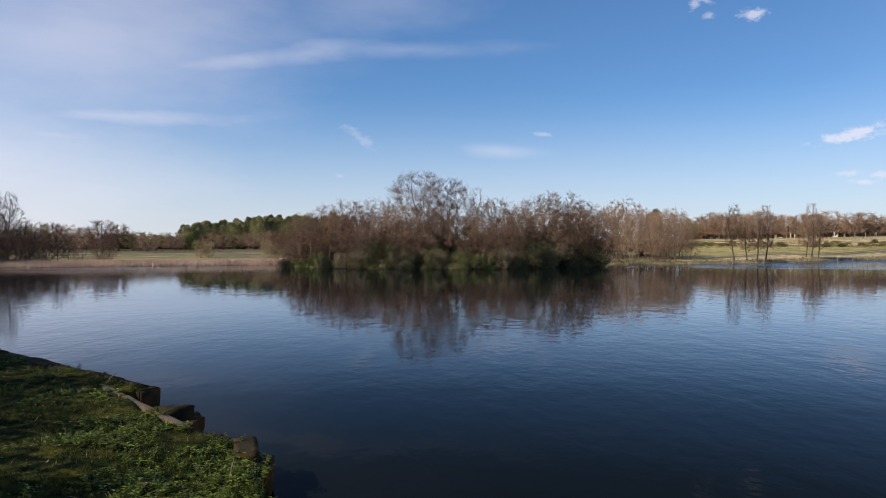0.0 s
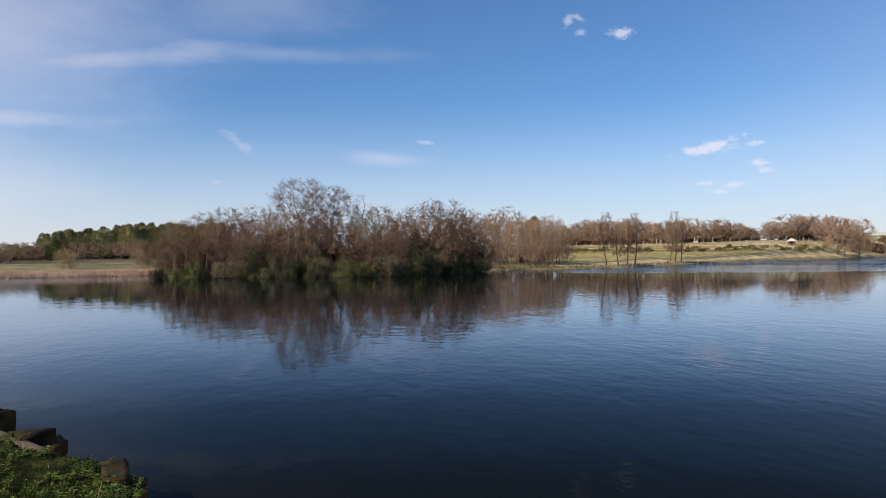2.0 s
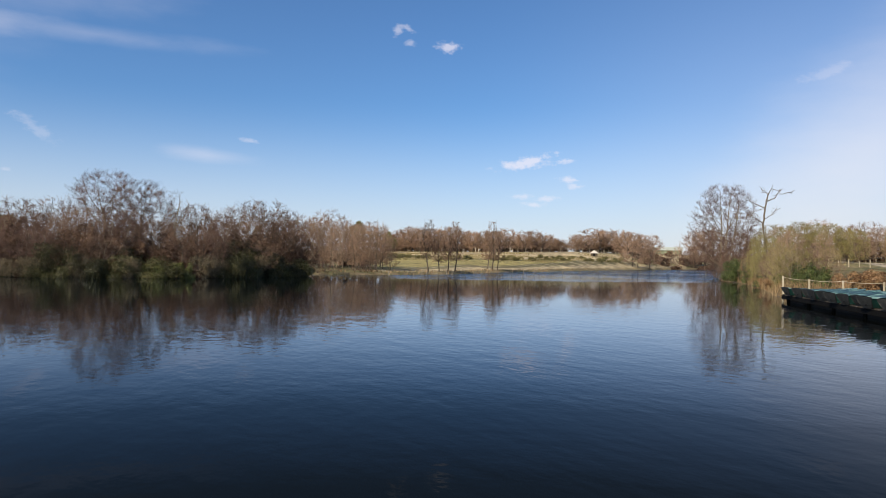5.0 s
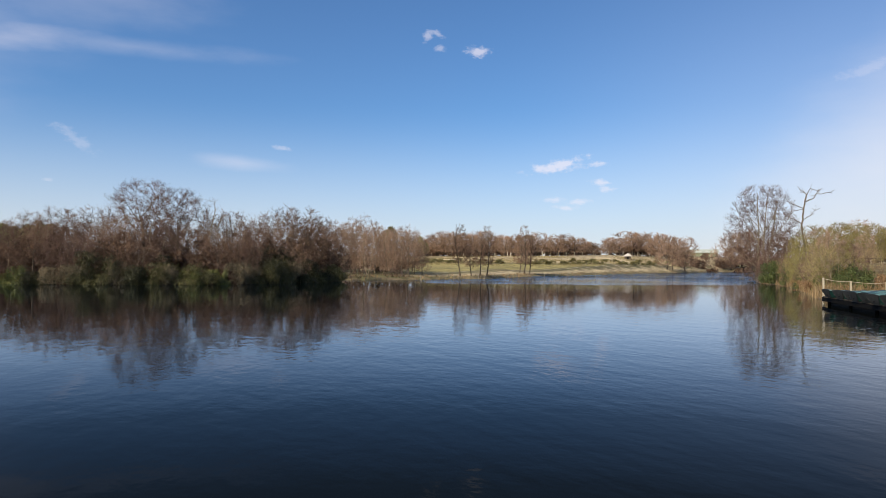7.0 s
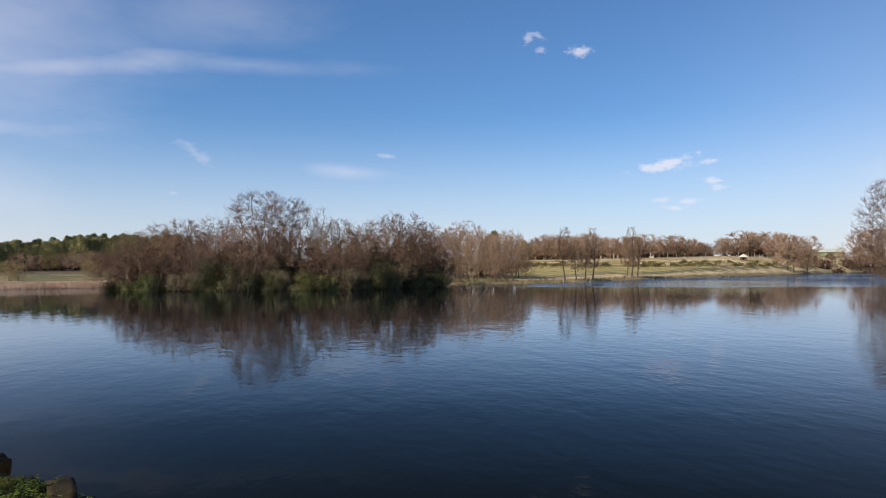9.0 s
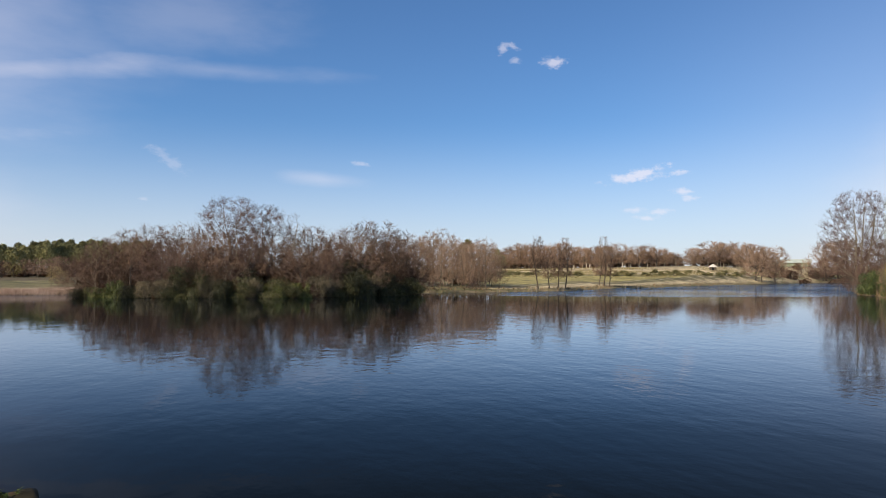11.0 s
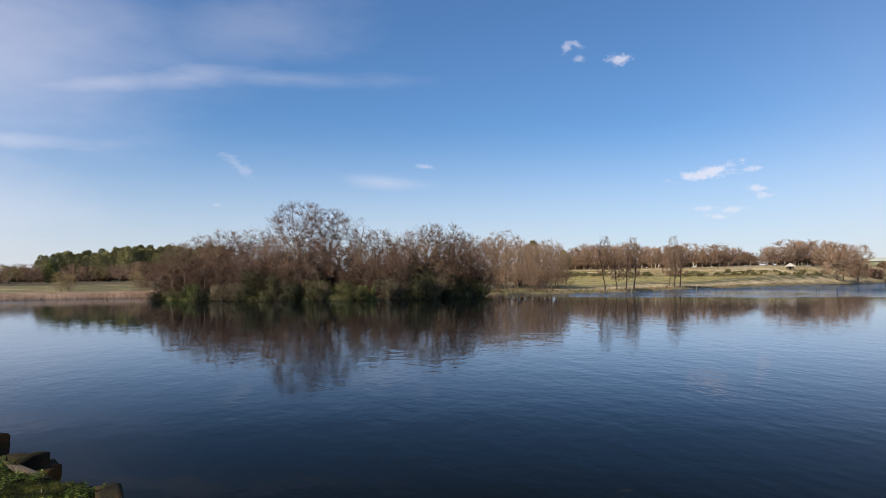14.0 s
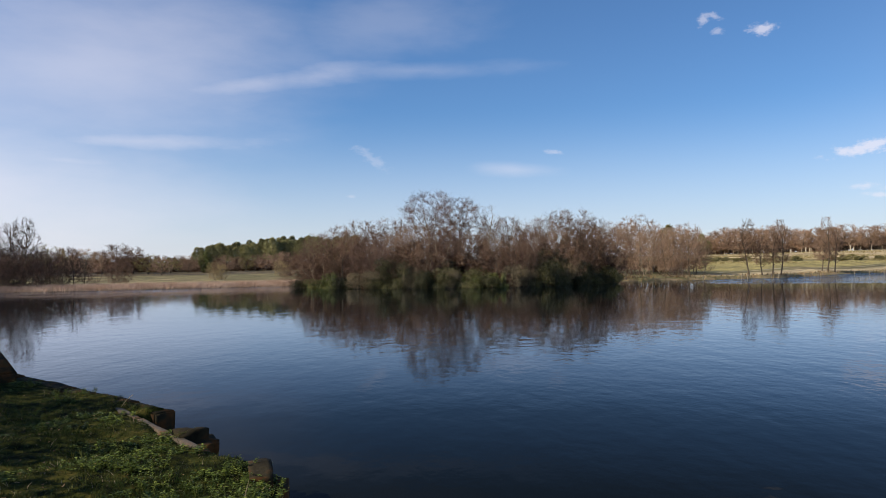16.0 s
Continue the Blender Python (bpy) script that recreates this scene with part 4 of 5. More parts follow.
def wood(az0, az1, step, d0, d1, top, protos, jitter=0.08, wide=1.0):
    """A belt of trees whose tops keep to a skyline; top: elevation by azimuth."""
    a = az0
    while a < az1:
        d = R.uniform(d0, d1)
        x, y = polar(a, d)
        z = gz(x, y)
        el = np.interp(a, [t[0] for t in top], [t[1] for t in top])
        h = (EYE + d * math.tan(radians(el)) - z) * R.uniform(1 - jitter, 1 + jitter * 0.4)
        if h > 2.5:
            p = R.choice(protos)
            k = h / TALL.get(p.name, 10.5)
            put(p, x, y, z - 0.05, k * wide * R.uniform(0.95, 1.3), R.uniform(0, 6.28), k)
        a += step * R.uniform(0.75, 1.25)


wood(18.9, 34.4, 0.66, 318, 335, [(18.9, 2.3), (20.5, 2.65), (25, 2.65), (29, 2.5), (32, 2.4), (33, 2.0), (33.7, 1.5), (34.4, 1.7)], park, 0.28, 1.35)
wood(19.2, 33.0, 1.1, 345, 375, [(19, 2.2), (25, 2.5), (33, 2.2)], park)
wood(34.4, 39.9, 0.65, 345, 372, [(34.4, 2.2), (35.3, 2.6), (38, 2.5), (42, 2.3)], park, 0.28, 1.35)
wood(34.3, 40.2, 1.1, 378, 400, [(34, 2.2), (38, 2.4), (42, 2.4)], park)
under = bush(55, 5.0, 4.0, 330, 0.95, TWIG, "undergrowth_bush", lobes=8, stems=False, ratio=0.13)
tagged(under, "brown leafless scrub along the foot of the far wood", "scrub", "woodland scrub")


def scrub_row(az0, az1, step, d0, d1, hmin, hmax):
    a = az0
    while a < az1:
        d = R.uniform(d0, d1)
        x, y = polar(a, d)
        k = R.uniform(hmin, hmax) / 4.0
        put(under, x, y, gz(x, y) - 0.1, k * 1.5, R.uniform(0, 6.28), k)
        a += step * R.uniform(0.7, 1.3)


scrub_row(19.2, 33.4, 0.34, 336, 352, 3.2, 6.0)
scrub_row(34.6, 40.0, 0.36, 362, 380, 3.2, 6.0)
scrub_row(38.8, 44.2, 0.4, 320, 420, 2.5, 5.0)
scrub_row(48.6, 66, 0.6, 122, 150, 2.4, 4.2)
wood(49.5, 67, 0.8, 128, 160, [(49, 3.1), (52, 3.3), (56, 3.1), (67, 3.3)], [isl_protos[0], isl_protos[2], birch[1]], 0.15)
wood(40.8, 45, 0.6, 560, 600, [(40.8, 0.95), (45, 1.15)], park, 0.2)
scrub_row(-40, -20.5, 0.5, 200, 225, 2.6, 4.8)
scrub_row(-21, -8, 0.55, 212, 222, 2.4, 4.4)
scrub_row(11, 18, 0.9, 130, 165, 2.0, 3.6)
oakish = [bare_tree(54, 10.5, 5.4, 0.14, 0.26, 8, 4, 560, 5, 0.040, 0.66, dome, leader=0.65, wob=0.16, twig=TWIG_GREEN, bark=DARK_BARK, name="oak_tree"),
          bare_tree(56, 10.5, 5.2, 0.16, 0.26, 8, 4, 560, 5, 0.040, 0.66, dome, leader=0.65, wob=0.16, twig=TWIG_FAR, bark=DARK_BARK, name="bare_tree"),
          bare_tree(57, 10.5, 4.8, 0.18, 0.24, 8, 4, 560, 5, 0.040, 0.66, dome, leader=0.65, wob=0.16, twig=TWIG, bark=DARK_BARK, name="bare_tree")]
for p in oakish[1:]:
    tagged(p, "bare round-headed parkland tree behind the reed bed", "bare tree", "parkland trees")
tagged(oakish[0], "parkland oak with budding olive twigs behind the reed bed", "oak tree", "parkland trees")
wood(-40, -22.6, 1.0, 165, 200, [(-40, 1.8), (-31, 1.8), (-29, 1.75), (-26, 1.95), (-24.5, 1.7), (-23.6, 1.15), (-22.6, 1.05)], oakish, 0.3, 1.1)
wood(-40, -23.5, 1.3, 205, 240, [(-40, 1.65), (-31, 1.65), (-25, 1.75), (-23.5, 1.1)], oakish, 0.2, 1.1)
wood(-23.4, -20.6, 0.6, 190, 215, [(-23.4, 1.05), (-22.5, 1.25), (-20.6, 1.4)], oakish, 0.15, 1.2)
wood(-20.6, -8.5, 0.7, 200, 216, [(-20.6, 1.0), (-18, 1.2), (-14, 1.4), (-8, 1.6)], oakish + oakish[1:], 0.12, 0.9)
wood(-8.5, 12, 1.6, 165, 200, [(-8.5, 2.6), (12, 2.7)], park, 0.15)
pines = [conifer(61, 12, 3.6), conifer(62, 12, 4.0)]
for p in pines:
    tagged(p, "dark green pine in the plantation behind the bare wood", "pine tree", "pine plantation")
for i in range(78):
    a = -20.3 + i * 0.159 + R.uniform(-0.1, 0.1)
    d = R.uniform(222, 250)
    x, y = polar(a, d)
    z = gz(x, y)
    h = EYE + d * math.tan(radians(np.interp(a, [-20.3, -18, -14, -8], [1.75, 2.2, 2.55, 2.7]))) * R.uniform(0.78, 1.02) - z
    put(pines[i % 2], x, y, z, h / 12, R.uniform(0, 6.28))
for a, d, el in ((16.75, 215, 3.0), (19.15, 300, 2.25), (19.6, 305, 1.75), (16.3, 220, 2.6)):
    x, y = polar(a, d)
    z = gz(x, y)
    h = EYE + d * math.tan(radians(el)) - z
    put(pines[0], x, y, z, h / 12, R.uniform(0, 6.28))
spring = bush(63, 4.5, 6.2, 2200, 0.4, LEAF_LIGHT, "spring_tree", lobes=10)
tagged(spring, "young tree in bright spring leaf at the wood's edge", "tree")
put(spring, *polar(-19.5, 196), gz(*polar(-19.5, 196)))

# left shore
left_trees = [bare_tree(71, 10, 2.6, 0.12, 0.15, 26, 4, 900, 6, 0.015, 0.40, cone_dome, rise=0.03, splay=1.3, leader=0.95, bark=DARK_BARK, twig=TWIG_DARK, name="alder_tree"),
              bare_tree(72, 6, 2.5, 0.05, 0.06, 4, 4, 400, 6, 0.015, 0.42, dome, stems=3, bark=DARK_BARK, twig=TWIG_RED, name="sallow_bush"),
              bare_tree(76, 6, 2.7, 0.04, 0.07, 4, 4, 460, 6, 0.017, 0.42, dome, stems=3, bark=DARK_BARK, twig=TWIG_DARK, name="sallow_bush")]
tagged(left_trees[0], "tall bare alder with layered branches beside the reed bed", "alder tree", "left shore trees")
tagged(left_trees[1], "many-stemmed bare sallow at the edge of the reeds", "sallow bush", "left shore trees")
tagged(left_trees[2], "many-stemmed bare sallow, darkened to a silhouette, beside the tall alder", "sallow bush", "left shore trees")
for a, d, el, k in [(-31.7, 108, 3.95, 0), (-32.6, 110, 3.6, 0), (-30.6, 111, 2.0, 0), (-33.6, 112, 3.0, 0), (-35, 112, 3.0, 0), (-28.6, 108, 1.75, 0), (-27.9, 112, 1.4, 0), (-31.2, 106, 1.2, 1), (-32.2, 107, 1.3, 1), (-33.3, 107, 1.4, 1), (-29.6, 108, 1.0, 1), (-27.2, 110, .35, 1),
                    (-25.6, 118, 1.05, 1), (-25.2, 119, 0.75, 1), (-26.0, 120, 0.8, 1), (-31.0, 112, 1.7, 2), (-32.9, 112, 1.9, 2), (-31.9, 113, 2.0, 2), (-30.2, 114, 1.5, 2), (-33.8, 110, 2.2, 2), (-35.2, 110, 2.4, 2), (-29.4, 114, 1.2, 2), (-32.4, 107, 0.8, 2), (-30.2, 110, 1.6, 1), (-34.5, 108, 1.8, 1), (-36, 106, 2, 1)]:
    x, y = polar(a, d)
    z = gz(x, y)
    h = EYE + d * math.tan(radians(el)) - z
    put(left_trees[k], x, y, z - 0.05, h / (10, 6, 6)[k], R.uniform(0, 6.28))
for a, d, h in [(12.9, 111, 1.7), (13.5, 110, 2.0), (14.1, 110.5, 1.7), (14.6, 111, 1.2), (15.2, 111, 0.9), (16.4, 112, 0.9), (17.0, 112, 1.6), (17.4, 112.5, 1.9), (17.8, 113, 1.3)]:
    x, y = polar(a, d)
    put(left_trees[1], x, y, gz(x, y) - 0.05, h / 6 * 1.15, R.uniform(0, 6.28), h / 6)
willow = [bare_tree(73, 6, 2.1, 0.03, 0.05, 5, 4, 560, 6, 0.014, 0.5, column, fuzz=0.35, stems=4, rise=0.2, twig=TWIG_TAN, name="willow_bush"),
          bare_tree(75, 6, 2.3, 0.03, 0.05, 5, 4, 560, 6, 0.014, 0.5, column, fuzz=0.3, stems=4, rise=0.2, twig=TWIG_GREEN, name="willow_bush"),
          bare_tree(74, 8, 2.9, 0.06, 0.08, 6, 4, 620, 6, 0.023, 0.6, column, stems=3, rise=0.2, twig=TWIG_GREEN, name="willow_tree")]
tagged(willow[0], "bushy willow with tan upright spring twigs", "willow bush", "willows")
tagged(willow[1], "bushy willow with yellow-green spring twigs", "willow bush", "willows")
tagged(willow[2], "willow with upright olive-green spring twigs on the wooded bank", "willow tree", "willows")
for a, d, h in [(-18.9, 132, 3.4), (-18.4, 133, 2.8), (-14.0, 150, 3.4), (-13.5, 152, 2.6)]:
    x, y = polar(a, d)
    put(willow[0], x, y, gz(x, y) - 0.05, h / 6 * 1.2, R.uniform(0, 6.28), h / 6)

# ---- the wooded point beside the landing stage ----
point_tree = bare_tree(81, 14.5, 5.0, 0.14, 0.18, 10, 7, 3400, 8, 0.0128, 0.44, egg, stems=3, lean_out=0.06, rise=0.02, wob=0.12, leader=0.92, bark=BARK, twig=TWIG_RED, splay=1.1, name="bare_tree")
tagged(point_tree, "tall fine-branched bare tree on the wooded point", "bare tree", "point trees")
put(point_tree, *polar(45.35, 122), gz(*polar(45.35, 122)), 1.05)
snag = new("dead_tree")
tagged(snag, "dead tree with crooked broken limbs on the wooded point", "dead tree", "point trees")
rs = np.random.default_rng(85)


def crooked(pts, r0, r1):
    """A knotty limb through a few bends, with short broken twigs towards its end."""
    pts = np.array([(x, rs.normal() * 0.15, z) for x, z in pts])
    t = np.linspace(0, len(pts) - 1, len(pts) * 3 - 2)
    fine = np.stack([np.interp(t, np.arange(len(pts)), pts[:, q]) for q in range(3)], 1)
    fine[1:-1] += rs.normal(size=fine[1:-1].shape) * 0.05
    return fine, r0 + (r1 - r0) * np.linspace(0, 1, len(fine)) ** 0.8


arms = [crooked([(0.1, 0.0), (0.15, 4.2), (-0.25, 7.2), (-0.12, 8.9), (0.12, 10.2), (0.25, 11.0)], 0.15, 0.075)]
for bends, r0 in (([(0.15, 10.2), (1.0, 10.5), (1.45, 11.0), (2.8, 11.25)], 0.11), ([(0.25, 11.0), (-0.1, 11.4), (-0.5, 11.7)], 0.08), ([(0.25, 11.0), (0.7, 11.7), (1.6, 11.4)], 0.08),
                  ([(-0.1, 9.3), (-1.1, 9.7), (-1.7, 10.1), (-2.4, 10.3)], 0.08), ([(-0.12, 9.2), (-1.2, 9.0), (-1.7, 8.3)], 0.06), ([(-0.25, 7.2), (-1.2, 7.9), (-2.2, 8.4)], 0.09), ([(-0.2, 7.9), (0.6, 8.3), (1.2, 9.0)], 0.07)):
    arm = crooked(bends, r0 * 0.75, 0.025)
    arms.append(arm)
    for g in (0.45, 0.6, 0.75, 0.86, 0.95, 1.0):
        q2, _, d2 = along(arm, min(g, 0.999))
        arms.append(limb(rs, q2, d2 + rs.normal(size=3) * 0.9 + np.array([0, 0, 0.35]), rs.uniform(0.4, 1.0), 5, 0.3, 0.0, r0 * 0.35, 0.012))
v, f = tubes(arms, 6)
mesh_object("trunk", v, f, DARK_BARK, snag, smooth=True)
sx, sy = polar(48.1, 100)
snag.matrix_basis = Matrix.Translation((sx, sy, gz(sx, sy) - 0.05)) @ Matrix.Rotation(radians(-48), 4, "Z")
for a, d, el, k in [(38.6, 300, 1.9, 3), (39.9, 318, 1.5, 3), (40.9, 352, 0.9, 1), (39.6, 330, 0.9, 1), (40.3, 345, 0.8, 1), (41.2, 368, 0.8, 1), (42.0, 382, 1.0, 1), (42.6, 392, 1.2, 1), (43.0, 396, 1.3, 1), (43.2, 400, 2.5, 3), (43.9, 405, 2.7, 3), (44.5, 410, 2.7, 3), (46.4, 120, 2.6, 1), (46.9, 124, 2.9, 2), (47.4, 120, 2.2, 1), (44.8, 130, 2.4, 2), (46.0, 133, 2.8, 2)]:
    x, y = polar(a, d)
    z = max(gz(x, y), 0.3)
    h = EYE + d * math.tan(radians(el)) - z
    if k == 3:
        put(park[0], x, y, z, h / 10.5, R.uniform(0, 6.28))
    else:
        put(left_trees[1], x, y, z - 0.1, h / 6, R.uniform(0, 6.28))
for i in range(40):
    a = 47.2 + (i % 20) * 0.95 + R.uniform(-0.4, 0.4)
    d = (96, 122, 145)[i // 20] + R.uniform(-9, 9)
    if a > 50.5 and i < 20:
        d += 22
    x, y = polar(a, d)
    z = gz(x, y)
    if z < 0.3:
        continue
    el = np.interp(a, [47, 49, 51, 54, 57, 66], [2.6, 3.4, 3.5, 3.2, 3.2, 3.4]) - (0.5, 0.1, 0.0)[i // 20] + R.uniform(-0.4, 0.1)
    h = EYE + d * math.tan(radians(el)) - z
    p = willow[2] if R.random() < 0.5 else R.choice((birch[0], birch[1], birch[1]))
    put(p, x, y, z - 0.1, h / (8 if p is willow[2] else 9) * R.uniform(0.9, 1.05), R.uniform(0, 6.28))
shrubs = [bush(91, 4.2, 3.2, 4200, 0.2, LAUREL, "laurel_bush"), bush(92, 4.0, 2.4, 3400, 0.2, LEAF_LIGHT, "ivy_bush")]
tagged(shrubs[0], "glossy green laurel on the wooded point's bank", "bush", "point bushes")
tagged(shrubs[1], "olive-green bush on the wooded point's bank", "bush", "point bushes")
for a, d, k, s in [(45.9, 113, 0, .9), (46.5, 108, 0, 1.0), (47.2, 101, 0, .75), (48.2, 84, 1, .7), (49.2, 71, 1, .65), (50.7, 66, 0, .75), (51.6, 64, 0, .65)]:
    x, y = polar(a, d)
    put(shrubs[k], x, y, max(gz(x, y), 0.1) - 0.2, s * 1.05, R.uniform(0, 6.28))
for a, d, h, k in [(45.0, 120, 4.4, 0), (45.3, 117, 3.6, 0), (45.7, 116, 4.6, 0), (46.2, 113, 3.2, 1), (46.9, 105, 3.6, 1), (47.2, 101, 4.6, 0), (47.5, 97, 3.4, 1), (47.9, 92, 4.4, 1), (48.0, 88, 2.8, 0), (48.2, 84, 4.6, 1),
                   (48.5, 80, 3.0, 1), (48.7, 78, 4.0, 0), (49.0, 74, 3.2, 1), (49.3, 71, 4.2, 1), (49.7, 68, 2.8, 0), (50.0, 66, 4.0, 1), (50.5, 69, 3.0, 1), (50.9, 67, 4.2, 0), (51.5, 68, 2.8, 1), (52.1, 70, 3.6, 1), (52.8, 69, 2.2, 0)]:
    x, y = polar(a, d)
    p = (willow[1] if int(h * 10) % 3 else willow[0]) if k else left_trees[1]
    put(p, x, y, max(gz(x, y), 0.1) - 0.1, h / 6 * R.uniform(0.75, 1.0), R.uniform(0, 6.28), h / 6)


# ---- reeds and tussocks ----
def blades(name, pts, h, w, material, label, category, rng, lean=0.25, kind="stuff"):
    n = len(pts)
    hh = h * rng.uniform(0.55, 1.15, n)[:, None]
    a = rng.uniform(0, 6.28, n)
    side = np.stack([np.cos(a), np.sin(a), np.zeros(n)], 1) * w
    bend = np.stack([rng.normal(size=n), rng.normal(size=n), np.zeros(n)], 1) * lean * hh
    up = np.array([0, 0, 1.0])
    v = np.stack([pts - side, pts + side, pts + up * hh * 0.6 + bend * 0.35 + side * 0.7, pts + up * hh * 0.6 + bend * 0.35 - side * 0.7, pts + up * hh + bend], 1)
    k = np.arange(n)[:, None, None] * 5
    f = (np.array([[0, 1, 2], [0, 2, 3], [3, 2, 4]])[None] + k).reshape(-1, 3)
    ob = mesh_object(name, v.reshape(-1, 3), f, material)
    return tagged(ob, label, category, kind=kind)


def scatter(rng, n, a0, a1, d0, d1, keep):
    a, d = np.radians(rng.uniform(a0, a1, n)), rng.uniform(d0, d1, n)
    x, y = d * np.sin(a), d * np.cos(a)
    m = keep(-signed(SHORE, x, y))
    x, y = x[m], y[m]
    return np.stack([x, y, ground_z(x, y) - 0.05], 1)


rng = np.random.default_rng(5)
blades("reed_bed", scatter(rng, 90000, -36, -12, 98, 122, lambda s: (s > -0.5) & (s < 6 + 2 * np.sin(np.arange(len(s))))), 0.68, 0.015, REED, "pale straw-coloured reed bed along the lake shore", "reeds", rng, 0.3)
blades("shore_tussocks", scatter(rng, 40000, 12.5, 44, 104, 400, lambda s: (s > -0.2) & (s < 3.5)), 0.42, 0.06, BANK_GRASS, "tussocks of dry grass on the far shore's edge", "grass tussocks", rng, 0.4)
blades("bank_grass", scatter(rng, 16000, 45, 54, 50, 122, lambda s: (s > -0.1) & (s < 3.0)), 1.0, 0.025, BANK_GRASS, "straw-coloured dead grass on the wooded point's bank", "dry grass", rng, 0.4)
slope = scatter(rng, 70000, 18, 44, 150, 400, lambda s: s > 14)
rise_ = np.degrees(np.arctan2(slope[:, 2] - EYE, np.hypot(slope[:, 0], slope[:, 1])))
patch = np.sin(slope[:, 0] * 0.11) * np.sin(slope[:, 1] * 0.13 + 1) + 0.6 * np.sin(slope[:, 0] * 0.31 + slope[:, 1] * 0.07) + rng.normal(size=len(slope)) * 0.4
blades("rough_meadow", slope[(rise_ > -0.05) & (rise_ < 0.75) & (patch > 0.1)][:16000], 0.36, 0.13, MEADOW_GRASS, "rough olive and straw grass on the far slope", "meadow grass", rng, 0.5)
gorse = bush(93, 4.0, 2.2, 340, 0.46, LEAF_OLIVE, "gorse_bush", stems=False)
tagged(gorse, "rounded olive-green bush in the far meadow", "bush", "field bushes")
for i in range(110):
    a = R.uniform(18.5, 40.5)
    el = R.choice((0.12, 0.16, 0.2, 0.3)) + R.uniform(-0.05, 0.05)
    d = where_slope(a, el)
    if not d:
        continue
    x, y = polar(a, d)
    put(gorse, x, y, gz(x, y) - 0.1, R.uniform(0.45, 1.2), R.uniform(0, 6.28), R.uniform(0.3, 0.75))
bracken = bush(94, 4.0, 1.5, 2200, 0.18, BRACKEN, "bracken_bush", stems=False)
tagged(bracken, "rust-brown dead bracken behind the landing stage", "bracken", "bracken")
for a, d, s in [(53.6, 62, .9), (54.6, 62, 1.0), (55.6, 61, .8), (48.0, 82, .6), (48.8, 71, .6), (47.6, 90, .6)]:
    x, y = polar(a, d)
    put(bracken, x, y, gz(x, y) - 0.1, s * 0.9, R.uniform(0, 6.28), s * 1.3)


# ---- the near bank ----
EDGE = [(-14.5, 18.7), (-10.0, 15.08), (-6.69, 12.42), (-4.36, 10.5), (-4.62, 10.12), (-5.0, 10.5), (-2.95, 8.15), (-2.35, 7.75), (-1.98, 7.35), (-1.75, 6.8), (-1.55, 6.2), (-1.34, 5.4), (-0.95, 4.3), (-0.3, 3.0), (0.6, 2.0), (3.5, 1.2), (9, 0), (9, -8), (-20, -8), (-20, 20.2)]


def bank_z(x, y):
    x, y = np.asarray(x, dtype=float), np.asarray(y, dtype=float)
    s = signed(EDGE, x, y)
    lump = 0.05 * np.sin(x * 2.1 + 0.6) * np.sin(y * 1.7) + 0.025 * np.sin(x * 5.3) * np.sin(y * 4.9 + 1) + 0.012 * np.sin(x * 13 + y * 3) * np.sin(y * 11)
    top = 0.36 + lump + 0.02 * np.minimum(s, 3)
    return np.where(s > 0, top - 0.05 * np.exp(-np.maximum(s, 0) / 0.10), np.maximum(top - 0.05 + s * 5.0, -0.7))


xs, ys = np.arange(-14.5, 6.01, 0.11), np.arange(-6, 20.3, 0.11)
X, Y = np.meshgrid(xs, ys, indexing="xy")
n, m = X.shape
i, j = np.meshgrid(np.arange(n - 1), np.arange(m - 1), indexing="ij")
f = np.stack([i * m + j, i * m + j + 1, (i + 1) * m + j + 1, (i + 1) * m + j], -1).reshape(-1, 4)
Z = bank_z(X, Y)
f = f[(Z.ravel()[f] > -0.65).any(axis=1)]
bank = mesh_object("bank", np.stack([X, Y, Z], -1), np.ascontiguousarray(f), SOIL, smooth=True)
tagged(bank, "grassy mossy bank of dark soil at the water's edge", "bank", kind="structure")


def bank_points(rng, n, lo=0.03):
    a, d = np.radians(rng.uniform(-37, -9, n)), 4.6 * (19.5 / 4.6) ** rng.uniform(0, 1, n)
    x, y = d * np.sin(a), d * np.cos(a)
    k = signed(EDGE, x, y) > lo
    return np.stack([x[k], y[k], bank_z(x[k], y[k]) - 0.01], 1)


rng = np.random.default_rng(8)
p = bank_points(rng, 84000)
clump = np.sin(p[:, 0] * 3.1 + 1) * np.sin(p[:, 1] * 2.7) + 0.5 * np.sin(p[:, 0] * 7.7) * np.sin(p[:, 1] * 6.1 + 2) + rng.normal(size=len(p)) * 0.5
blades("short_grass", p[clump > -0.35], 0.042, 0.0035, GRASS_BLADE, "short rough grass covering the near bank", "grass", rng, 0.8)
p2 = bank_points(rng, 15000)
c2 = np.sin(p2[:, 0] * 2.6 + 2) * np.sin(p2[:, 1] * 2.9 + 1) + rng.normal(size=len(p2)) * 0.3
blades("long_grass", p2[c2 > 0.4], 0.12, 0.004, GRASS_BLADE, "longer grass tufts on the near bank", "grass", rng, 0.8)
q = np.stack([rng.uniform(-12, 5, 13000), rng.uniform(-6, 7, 13000)], 1)
q = q[signed(EDGE, q[:, 0], q[:, 1]) > 0.05]
blades("trodden_grass", np.column_stack([q, bank_z(q[:, 0], q[:, 1]) - 0.01]), 0.05, 0.005, GRASS_BLADE, "short trodden grass on the bank round the viewpoint", "grass", rng, 0.8)
blades("dead_grass", bank_points(rng, 1100), 0.06, 0.0025, DRY_STALK, "dead straw scattered in the bank's grass", "dry grass", rng, 1.4)


